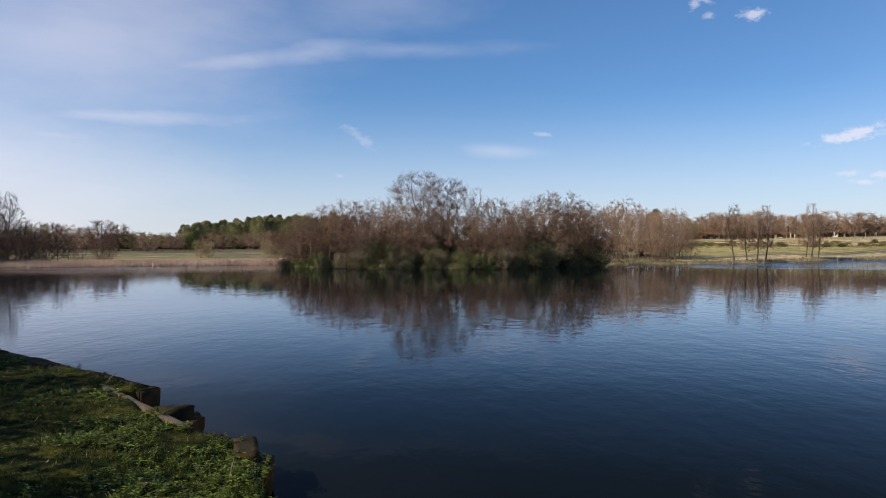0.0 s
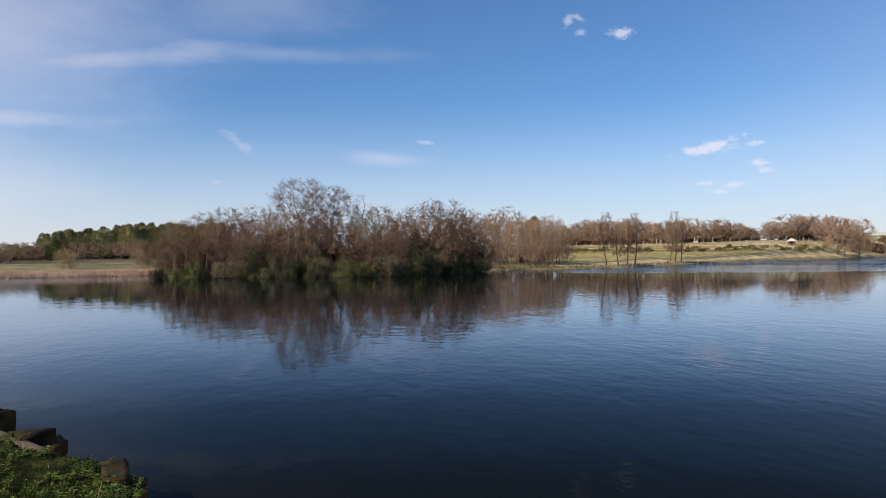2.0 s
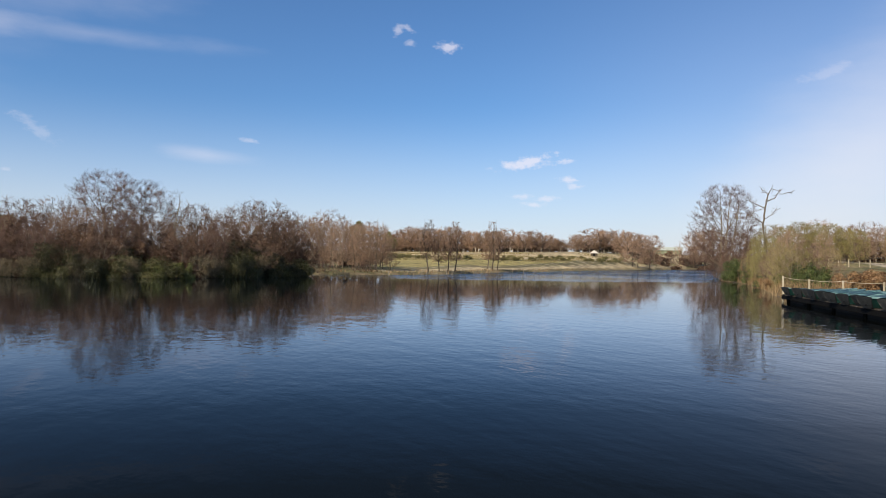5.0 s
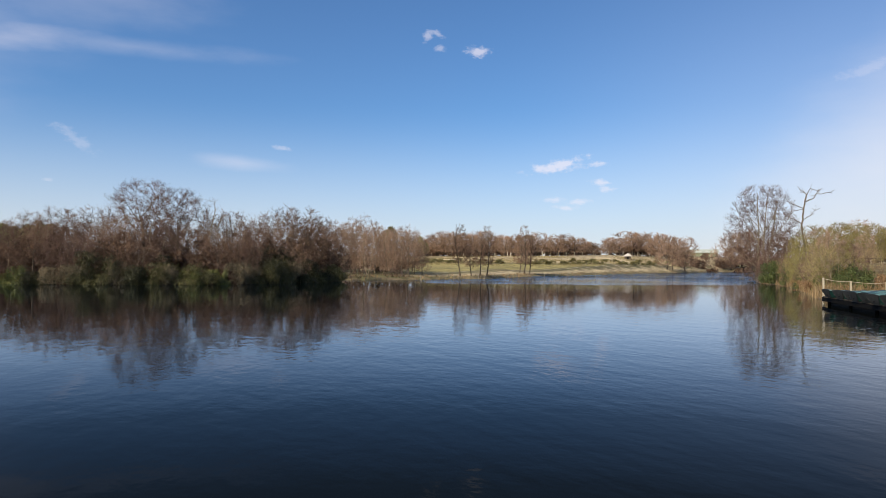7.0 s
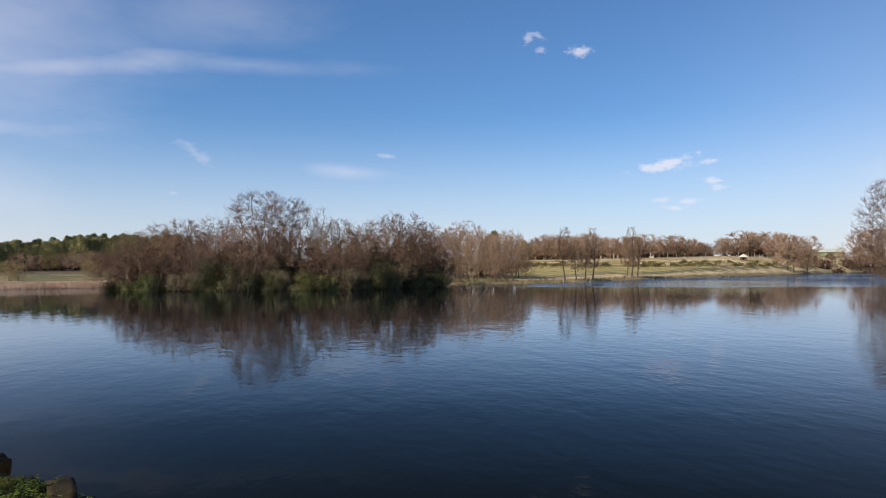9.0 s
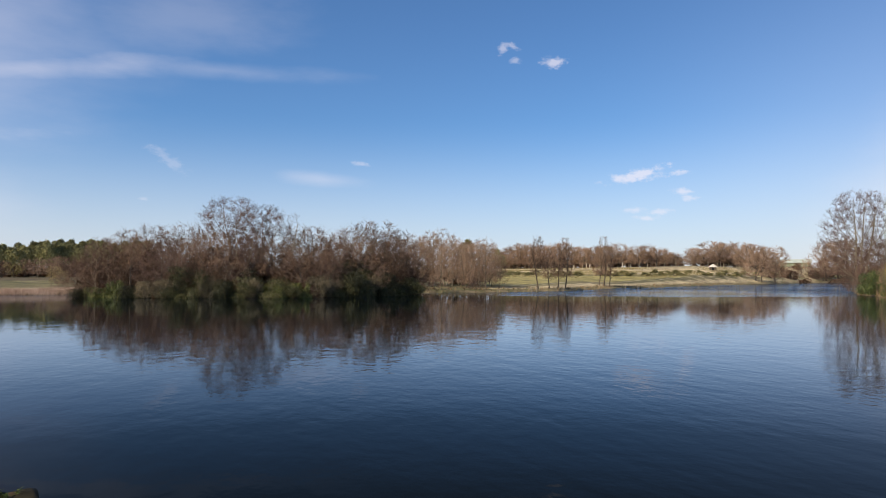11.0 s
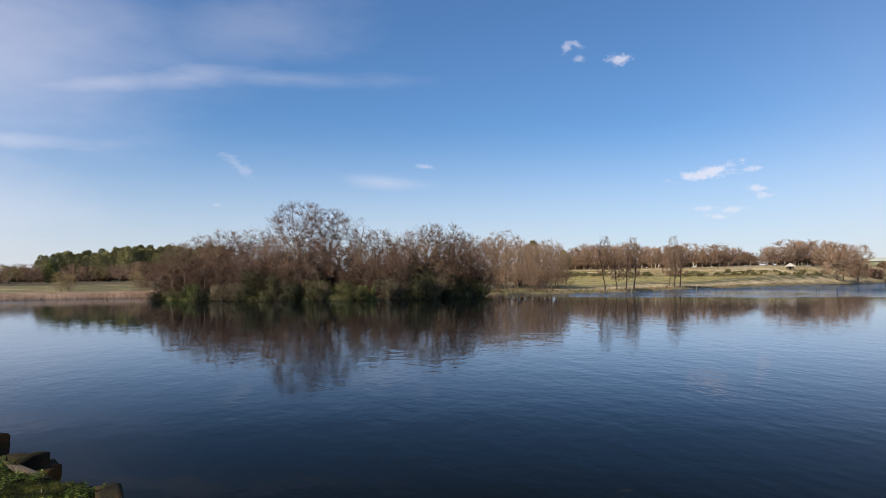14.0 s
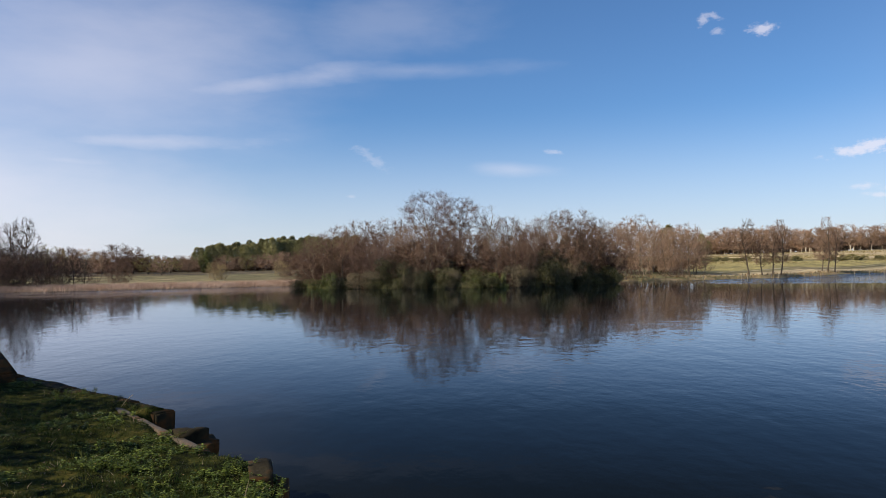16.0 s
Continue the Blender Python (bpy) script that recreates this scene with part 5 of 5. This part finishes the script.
def fallen_leaves(n):
    """Curled dead leaves lying on the turf."""
    p = bank_points(rng, n)
    v, f = leaves(p + np.array([0, 0, 0.03]), np.array([0, 0, 1.0]) + rng.normal(size=p.shape) * 0.35, np.full(len(p), 0.036), rng, 0.5, -0.2)
    return tagged(mesh_object("fallen_leaves", v, f, BRACKEN), "curled brown leaves scattered on the turf", "dead leaves", kind="stuff")


fallen_leaves(300)


def weed(seed, n, height, size, name="leafy_weed"):
    """A leafy weed: upright shoots with pairs of pointed leaves."""
    rng = np.random.default_rng(seed)
    root = new(name)
    ps, ns, paths = [], [], []
    for s in range(n):
        a, r = rng.uniform(0, 6.28), 0.17 * math.sqrt(rng.uniform(0, 1))
        base = np.array([r * math.cos(a), r * math.sin(a), -0.02])
        st = limb(rng, base, (math.cos(a) * 0.4, math.sin(a) * 0.4, 1), height * rng.uniform(0.6, 1.1), 4, 0.15, 0.1, 0.004, 0.002)
        paths.append(st)
        for k in range(6):
            q, _, d = along(st, 0.25 + 0.74 * k / 5)
            for sgn in (0, math.pi):
                b = k * 1.57 + sgn + rng.uniform(-0.3, 0.3)
                out = np.array([math.cos(b), math.sin(b), 0.25])
                ps.append(q + out * size * 0.45)
                ns.append((out, np.array([0, 0, 1.0]) - out * 0.35 + rng.normal(size=3) * 0.15))
    ps = np.array(ps)
    t = np.array([q[0] for q in ns])
    t /= np.linalg.norm(t, axis=1, keepdims=True)
    nn = np.array([q[1] for q in ns])
    nn /= np.linalg.norm(nn, axis=1, keepdims=True)
    sd = np.cross(nn, t)
    L = size * rng.uniform(0.6, 1.15, len(ps))[:, None]
    v = np.stack([ps - t * L * 0.5, ps - t * L * 0.05 + sd * L * 0.24 + nn * L * 0.06, ps + t * L * 0.55 - nn * L * 0.12, ps - t * L * 0.05 - sd * L * 0.24 + nn * L * 0.06], 1)
    f = (np.array([[0, 1, 2], [0, 2, 3]])[None] + np.arange(len(ps))[:, None, None] * 4).reshape(-1, 3)
    v2, f2 = tubes(paths, 3)
    f2 = np.concatenate([f2[:, [0, 1, 2]], f2[:, [0, 2, 3]]])
    v = v.reshape(-1, 3)
    mesh_object("foliage", np.concatenate([v, v2]), np.concatenate([f, f2 + len(v)]), WEED_LEAF, root)
    return root


weeds = [weed(101, 12, 0.10, 0.04), weed(102, 14, 0.15, 0.045), weed(103, 8, 0.06, 0.055), weed(104, 10, 0.09, 0.038), weed(105, 8, 0.05, 0.08), weed(106, 10, 0.08, 0.062)]
for w in weeds:
    tagged(w, "fresh green leafy weed growing in the bank's grass", "weed", "bank weeds")
rw = np.random.default_rng(9)
wp = bank_points(rw, 900, 0.08)
wc = np.sin(wp[:, 0] * 2.3 + 0.5) * np.sin(wp[:, 1] * 2.0 + 1.3) + rw.normal(size=len(wp)) * 0.25
wp = wp[wc > 0.12]
for k, (x, y, z) in enumerate(wp[:175]):
    put(weeds[(k * 7 + k // 5) % 6], x, y, z, R.uniform(0.55, 1.3), R.uniform(0, 6.28))


def stone(name, size, seed, material, label, category, m, bevel=0.09, rough=0.03):
    """A weathered block with rounded, knocked edges."""
    bm = bmesh.new()
    bmesh.ops.create_cube(bm, size=1.0, matrix=Matrix.Diagonal((*size, 1)))
    bmesh.ops.bevel(bm, geom=bm.edges[:], offset=bevel * min(size), segments=2, affect="EDGES")
    bmesh.ops.subdivide_edges(bm, edges=bm.edges[:], cuts=3, use_grid_fill=True)
    for v in bm.verts:
        k = Vector((seed * 7.1, seed * 3.3, 0))
        v.co += v.co.normalized() * (noise.noise(v.co * 3.0 + k) * rough * 1.6 + noise.noise(v.co * 9.0 + k) * rough * 0.6)
    me = bpy.data.meshes.new(name)
    bm.normal_update()
    bm.to_mesh(me)
    bm.free()
    me.polygons.foreach_set("use_smooth", np.ones(len(me.polygons), dtype=bool))
    me.materials.append(material)
    ob = new(name, me)
    ob.matrix_basis = m
    return tagged(ob, label, category, "edging blocks")


# the old edging wall: blocks from the corner away along the water
c0, c1 = Vector((-4.2, 10.5, 0)), Vector((-10.2, 15.35, 0))
way = (c1 - c0).normalized()
ang = math.atan2(way.y, way.x)
lens = [1.05, 1.25, 1.0, 1.3, 1.1, 1.2, 1.0]
stone("edging_block", (1.8, 0.5, 1.35), 21, STONE, "taller mossy stone block at the end of the edging", "stone block", Matrix.Translation((*polar(-34.2, 16.4), 0.30)) @ Matrix.Rotation(2.5, 4, "Z") @ Matrix.Rotation(-0.42, 4, "Y"))
s = 0.0
for k, L in enumerate(lens):
    c = c0 + way * (s + L / 2) + Vector((-way.y, way.x, 0)) * 0.16
    stone("edging_block", (L - 0.02, 0.34, 0.62), k + 1, STONE, "mossy rust-stained stone block edging the water", "stone block", Matrix.Translation((c.x, c.y, 0.02 + 0.015 * (k % 2))) @ Matrix.Rotation(ang + 0.01 * (-1) ** k, 4, "Z"), 0.06, 0.014)
    s += L
stone("edging_block", (0.64, 0.56, 0.76), 11, STONE, "broken mossy block leaning from the bank into the water", "stone block", Matrix.Translation((-3.36, 8.84, 0.04)) @ Matrix.Rotation(0.7, 4, "Z") @ Matrix.Rotation(0.08, 4, "X"), 0.26, 0.045)
stone("edging_block", (0.50, 0.86, 0.92), 12, STONE, "rounded rust-brown stone block at the bank's corner", "stone block", Matrix.Translation((-1.97, 7.05, -0.05)) @ Matrix.Rotation(0.3, 4, "Z"), 0.28, 0.045)
stone("edging_block", (0.4, 1.4, 0.8), 13, STONE, "mossy stone block facing the water below the turf", "stone block", Matrix.Translation((-1.78, 6.1, -0.2)) @ Matrix.Rotation(0.3, 4, "Z"), 0.2, 0.03)
e0, e1 = Vector((-5.2, 10.75, 0)), Vector((-2.85, 8.0, 0))
ew = e1 - e0
for k, (f0, f1, dz) in enumerate(((0.0, 0.31, 0.188), (0.325, 0.66, 0.196), (0.675, 1.0, 0.206))):
    mid = e0 + ew * (f0 + f1) / 2
    stone("coping", (ew.length * (f1 - f0), 0.10, 0.3), 14 + k, CONCRETE, "cracked pale concrete coping along the turf edge", "coping", Matrix.Translation((mid.x, mid.y, dz)) @ Matrix.Rotation(math.atan2(ew.y, ew.x) + 0.012 * (k - 1), 4, "Z"), 0.08, 0.014)


for x, y, z, k in ((-3.5, 8.75, 0.36, 0.8), (-3.38, 8.95, 0.36, 0.7), (-3.6, 8.95, 0.35, 0.65), (-2.05, 7.3, 0.35, 0.8), (-2.02, 6.95, 0.36, 0.7), (-2.2, 7.15, 0.38, 0.9), (-4.75, 10.55, 0.33, 0.8), (-5.6, 11.5, 0.34, 0.7), (-4.55, 10.35, 0.33, 0.5)):
    put(weeds[int(k * 10) % 4], x, y, z, k, R.uniform(0, 6.28))
for a_, d_, hh, lean in ((-16.9, 6.45, 0.22, (0.05, 0.0)), (-25.6, 11.9, 0.17, (0.18, 0.05)), (-13.5, 6.1, 0.15, (0.12, 0.05))):
    x, y = polar(a_, d_)
    z = float(bank_z(x, y))
    v, f = tubes([(np.array([(x, y, z - 0.03), (x + lean[0] * 0.45, y + lean[1] * 0.5, z + hh * 0.55), (x + lean[0], y + lean[1], z + hh)]), np.array([0.006, 0.005, 0.003]))], 5)
    tagged(mesh_object("dry_stalk", v, f, DRY_STALK), "dry upright stalk in the bank grass", "stalk", "dry stalks")


# ---- landing stage and rowing boats ----
DA = Vector((*polar(49.26, 53.5), 0))
DB = Vector((*polar(56.0, 36.5), 0))
du = (DB - DA).normalized()
dn = Vector((-du.y, du.x, 0))
dn = dn if dn.x > 0 else -dn
DECK = 0.52


def on_deck(s, w, z=0.0, spin=0.0):
    p = DA + du * s + dn * w
    return Matrix.Translation((p.x, p.y, z)) @ Matrix.Rotation(math.atan2(dn.y, dn.x) + spin, 4, "Z")


stage = new("landing_stage")
tagged(stage, "low dark timber landing stage carrying a row of boats", "jetty")
LEN, WID = 34.0, 6.0
for k in range(38):
    pw = LEN / 38
    part("plank", box_bm(WID, pw - 0.03, 0.06, on_deck(pw * (k + 0.5), WID / 2, DECK - 0.03)), TIMBER, stage)
part("fascia", box_bm(0.08, LEN, 0.26, on_deck(LEN / 2, 0.0, DECK - 0.20), 0.01), SHADED_TIMBER, stage)
# float coloured black to give the shadow beneath the deck
part("float", box_bm(WID - 0.4, LEN, 0.5, on_deck(LEN / 2, WID / 2 + 0.1, DECK - 0.4)), BLACK, stage)
for k in range(8):
    bm = bmesh.new()
    bmesh.ops.create_cone(bm, cap_ends=True, segments=10, radius1=0.12, radius2=0.11, depth=1.6, matrix=on_deck(0.6 + k * 4.5, 0.25, DECK - 0.9))
    part("pile", bm, SHADED_TIMBER, stage)
for w, h in ((0.05, 1.75), (1.7, 1.55), (3.8, 1.5), (6.3, 1.45)):
    bm = box_bm(0.115, 0.115, h, on_deck(-0.06, w, h / 2), 0.012)
    me = bpy.data.meshes.new("rail_post")
    bm.to_mesh(me)
    bm.free()
    me.materials.append(PALE_TIMBER)
    tagged(new("rail_post", me), "pale square timber post holding the stage's rope rail", "post", "rail posts")
paths = []
tops = [(0.05, 1.68), (1.7, 1.5), (3.8, 1.45), (6.3, 1.4)]
for (w0, z0), (w1, z1) in zip(tops, tops[1:]):
    pts = []
    for q in range(7):
        t = q / 6
        pp = on_deck(-0.06, w0 + (w1 - w0) * t).translation
        pts.append((pp.x, pp.y, z0 + (z1 - z0) * t - 0.07 * math.sin(math.pi * t)))
    paths.append((np.array(pts), np.full(7, 0.017)))
v, f = tubes(paths, 5)
tagged(mesh_object("rope_rail", v, f, ROPE), "pale sagging rope strung between the stage's posts", "rope")


def rowing_boat():
    """An upright rowing boat: planked hull, flat stern board, green cover, thwarts under it; x runs from stern to bow."""
    root = new("rowing_boat")
    Lb, wb, hb = 4.3, 1.36, 0.40
    n = 12
    hull_v, hull_f = [], []
    prof = [(-1.0, 1.0), (-0.99, 0.66), (-0.98, 0.34), (-0.92, 0.04), (0, 0.0), (0.92, 0.04), (0.98, 0.34), (0.99, 0.66), (1.0, 1.0)]
    for i in range(n + 1):
        t = i / n
        w = wb / 2 * (0.78 + 0.22 * math.sin(min(1, t * 2) * math.pi / 2)) * (1 - max(0, (t - 0.45) / 0.55) ** 2.4 * 0.97)
        sheer = 0.10 * (2 * t - 0.9) ** 2
        keel = 0.16 * max(0, t - 0.75) ** 1.5 * 6
        for px, pz in prof:
            hull_v.append((Lb * t - 0.22 * pz * (1 - t) ** 4, w * px * (0.62 + 0.38 * pz), keel + pz * (hb + sheer - keel)))
    k = len(prof)
    for i in range(n):
        for j in range(k - 1):
            hull_f.append((i * k + j, (i + 1) * k + j, (i + 1) * k + j + 1, i * k + j + 1))
    hull = mesh_object("hull", hull_v, hull_f, BOAT_GREEN, root)
    # stern board with a notch and a drain hole
    bm = bmesh.new()
    ring = [bm.verts.new((-0.03 - 0.22 * min(1.0, z / hb), y, z)) for y, z in [(hull_v[j][1] * 1.02, hull_v[j][2] + (0.03 if j in (0, k - 1) else 0)) for j in range(k)] + [(0.5, hb + 0.10), (0.42, hb + 0.125), (-0.42, hb + 0.125), (-0.5, hb + 0.10)]]
    face = bm.faces.new(ring)
    ext = bmesh.ops.extrude_face_region(bm, geom=[face])
    bmesh.ops.translate(bm, vec=(0.06, 0, 0), verts=[v for v in ext["geom"] if isinstance(v, bmesh.types.BMVert)])
    bmesh.ops.recalc_face_normals(bm, faces=bm.faces[:])
    part("stern_board", bm, BOAT_DARK, root, "dark grey stern board")
    # flat black disc stands for the dark inside of the drain hole
    bm = bmesh.new()
    bmesh.ops.create_cone(bm, cap_ends=True, segments=12, radius1=0.08, radius2=0.08, depth=0.02, matrix=Matrix.Translation((-0.115, 0.0, 0.2)) @ Matrix.Rotation(math.pi / 2, 4, "Y"))
    part("drain_plug", bm, BLACK, root)
    # cover stretched over the gunwales, ridged across
    cv, cf = [], []
    m = 6
    for i in range(n + 1):
        l, r = Vector(hull_v[i * k]), Vector(hull_v[i * k + k - 1])
        for j in range(m + 1):
            t = j / m
            p = l.lerp(r, t)
            cv.append((p.x, p.y * 1.03, p.z + 0.02 + 0.03 * math.sin(math.pi * t) + (0.035 if i % 3 == 0 else -0.02) * math.sin(math.pi * t)))
    for i in range(n):
        for j in range(m):
            cf.append((i * (m + 1) + j, (i + 1) * (m + 1) + j, (i + 1) * (m + 1) + j + 1, i * (m + 1) + j + 1))
    mesh_object("cover", cv, cf, BOAT_GREEN, root, "taut glossy green cover", smooth=True)
    paths = []
    for jj in (0, k - 1):
        paths.append((np.array([np.array(hull_v[i * k + jj]) + np.array([0, 0, 0.01]) for i in range(n + 1)]), np.full(n + 1, 0.03)))
    for pth in paths:
        v, f = tubes([pth], 6)
        mesh_object("gunwale", v, f, BOAT_RIM, root, "green gunwale, pale with the glints put into its colour")
    for xx in (0.9, 3.2):
        part("chock", box_bm(0.12, 0.9, 0.14, Matrix.Translation((xx, 0, -0.03))), TIMBER, root)
    return root


boat = rowing_boat()
tagged(boat, "green covered rowing boat lying on the landing stage", "rowing boat", "boats on the stage")
first = True
for k in range(19):
    mm = on_deck(2.5 + k * 1.66 + 0.12 * ((k * 3) % 4 - 1.5), -0.08 + 0.14 * ((k * 7) % 5 - 2) / 2, DECK + 0.0, 0.22 + 0.03 * ((k * 5) % 7 - 3))
    if first:
        boat.matrix_basis = mm
        first = False
    else:
        copy_thing(boat, mm)

x, y = polar(55.6, 60)
copy_thing(boat, Matrix.Translation((x, y, gz(x, y) + 0.1)) @ Matrix.Rotation(radians(-42), 4, "Z"))

# ---- posts in the lake, field fence, hut, barn ----
pm = box_bm(0.11, 0.11, 1.2, None, 0.02)
post_me = bpy.data.meshes.new("lake_post")
pm.to_mesh(post_me)
pm.free()
post_me.materials.append(STAKE)
for a, d in [(19.2, 107), (21.9, 112), (22.3, 113), (23.9, 117), (24.4, 118), (26.1, 128), (27.0, 134), (29.2, 140), (31.0, 146), (33.2, 152), (34.6, 160), (37.3, 170), (37.5, 171), (41.9, 184), (42.2, 186), (36.0, 165), (30.1, 143), (43.8, 150), (44.0, 151)]:
    ob = new("lake_post", post_me)
    x, y = polar(a, d)
    ob.matrix_basis = Matrix.Translation((x, y, 0.05 + 0.1 * ((a * 10) % 3))) @ Matrix.Rotation(a, 4, "Z")
    tagged(ob, "pale timber stake standing in the lake", "post", "lake stakes")
fpm = box_bm(0.14, 0.14, 1.4, Matrix.Translation((0, 0, 0.6)), 0.02)
fence_me = bpy.data.meshes.new("fence_post")
fpm.to_mesh(fence_me)
fpm.free()
fence_me.materials.append(PALE_TIMBER)


def fence(pts, step, label, post_k=1.0):
    rails = []
    prev = None
    for (x0, y0), (x1, y1) in zip(pts, pts[1:]):
        L = math.hypot(x1 - x0, y1 - y0)
        for q in range(int(L / step)):
            t = q * step / L
            x, y = x0 + (x1 - x0) * t, y0 + (y1 - y0) * t
            ob = new("fence_post", fence_me)
            z = gz(x, y)
            ob.matrix_basis = Matrix.Translation((x, y, z)) @ Matrix.Scale(post_k * (1 + 0.15 * math.sin(q * 3.3)), 4)
            tagged(ob, label, "fence post", "fence posts")
            if prev:
                for hgt in (0.4, 0.75, 1.1):
                    rails.append((np.array([(prev[0], prev[1], prev[2] + hgt), (x, y, z + hgt)]), np.array([0.02, 0.02])))
            prev = (x, y, z)
    v, f = tubes(rails, 4)
    tagged(mesh_object("fence_wire", v, f, TIMBER), "thin wires strung along the field fence", "fence wire")


fence([polar(a, d) for a, d in ((18.8, 321), (24, 321), (29, 319), (33, 314), (37, 326))], 3.6, "pale post of the fence below the far wood", 1.2)
rng = np.random.default_rng(31)
for a_, h_, r_ in ((25.2, 1.7, 0.22), (26.2, 2.3, 0.26), (26.45, 2.0, 0.2), (28.1, 1.8, 0.2), (29.0, 2.4, 0.28), (29.2, 1.6, 0.2)):
    x, y = polar(a_, 316)
    st = limb(rng, (x, y, gz(x, y) - 0.1), (0.05, 0, 1), h_, 5, 0.06, 0.1, r_, r_ * 0.7)
    side = limb(rng, st[0][3], (0.6, 0.2, 0.8), h_ * 0.3, 3, 0.1, 0.0, r_ * 0.4, r_ * 0.15)
    v, f = tubes([st, side], 7)
    tagged(mesh_object("stump", v, f, LOG), "pale barkless tree stump at the foot of the far wood", "stump", "stumps")
fence([polar(36.0, 326), polar(37.3, 332), polar(38.6, 348)], 1.4, "pale post of the close-set fence beside the hut", 1.0)
fence([polar(a, 104 - (a - 51) * 1.2) for a in (51, 56, 62)], 1.35, "pale post of the wire fence behind the landing stage", 0.66)

hut = new("hut")
tagged(hut, "small field hut with a pale pyramid roof", "hut")
hd = where_slope(35.65, 0.9) or 300
hx, hy = polar(35.65, hd)
hz = gz(hx, hy)
part("wall", box_bm(2.6, 2.6, 1.3, Matrix.Translation((0, 0, 0.65))), WALL, hut)
bm = bmesh.new()
bmesh.ops.create_cone(bm, cap_ends=True, segments=4, radius1=2.7, radius2=0.25, depth=1.3, matrix=Matrix.Translation((0, 0, 1.9)) @ Matrix.Rotation(math.pi / 4, 4, "Z"))
part("roof", bm, ROOF, hut)
part("door", box_bm(0.8, 0.05, 1.1, Matrix.Translation((0, -1.32, 0.56))), BLACK, hut)
hut.matrix_basis = Matrix.Translation((hx, hy, hz)) @ Matrix.Rotation(radians(-35), 4, "Z")
barn = new("barn")
tagged(barn, "long low barn with a pale green sheet roof on the hill", "barn")
bd = 455.0
bx, by = polar(40.9, bd)
bz = gz(bx, by)
part("wall", box_bm(14, 7, 2.4, Matrix.Translation((0, 0, 1.2))), BARN_WALL, barn)
bm = bmesh.new()
vs = [bm.verts.new(c) for c in ((-7.4, -4, 2.3), (7.4, -4, 2.3), (7.4, 0, 4.0), (-7.4, 0, 4.0), (7.4, 4, 2.3), (-7.4, 4, 2.3), (-7.4, -4, 2.2), (7.4, -4, 2.2), (7.4, 4, 2.2), (-7.4, 4, 2.2))]
for q in ((0, 1, 2, 3), (3, 2, 4, 5), (0, 3, 5), (1, 4, 2), (6, 7, 1, 0), (9, 8, 7, 6), (5, 4, 8, 9)):
    bm.faces.new([vs[w] for w in q])
bmesh.ops.recalc_face_normals(bm, faces=bm.faces[:])
part("roof", bm, BARN_ROOF, barn)
barn.matrix_basis = Matrix.Translation((bx, by, bz)) @ Matrix.Rotation(radians(-38), 4, "Z") @ Matrix.Diagonal((1.5, 1.0, 1.15, 1))

# ---- unseen trees added behind and left of the camera to shade the bank ----
shade = bare_tree(111, 13, 5.0, 0.25, 0.3, 14, 6, 1200, 6, 0.014, 0.6, dome, name="bare_tree")
tagged(shade, "unseen tall bare tree added to dapple the near bank with shade", "bare tree", "near bank trees")
for x, y in ((-22, 1), (-20, 9), (-14, -6)):
    put(shade, x, y, gz(x, y), 1.0, R.uniform(0, 6.28))
# hollies out of view, placed only to block sun and sky from the turf
holly = bush(112, 5.0, 7.0, 2400, 0.3, LEAF_DARK, "holly_tree", lobes=12, flat=1.0)
tagged(holly, "unseen evergreen holly added to shade the near bank", "holly tree", "near bank trees")
for x, y, k in ((-11.5, 5.6, 0.85), (-12.6, 3.6, 1.0), (-9.2, 6.9, 0.6), (-8.6, 2.2, 0.68), (-6.6, 3.0, 0.48), (-9.8, 4.2, 0.75), (-9.0, -4.5, 1.7), (-3.5, -6.5, 1.5), (-7.4, -0.6, 0.8), (-5.1, 4.5, 0.42), (-13.0, 10.4, 0.9), (-11.5, 8.2, 0.7)):
    put(holly, x, y, 0.2, k, R.uniform(0, 6.28))
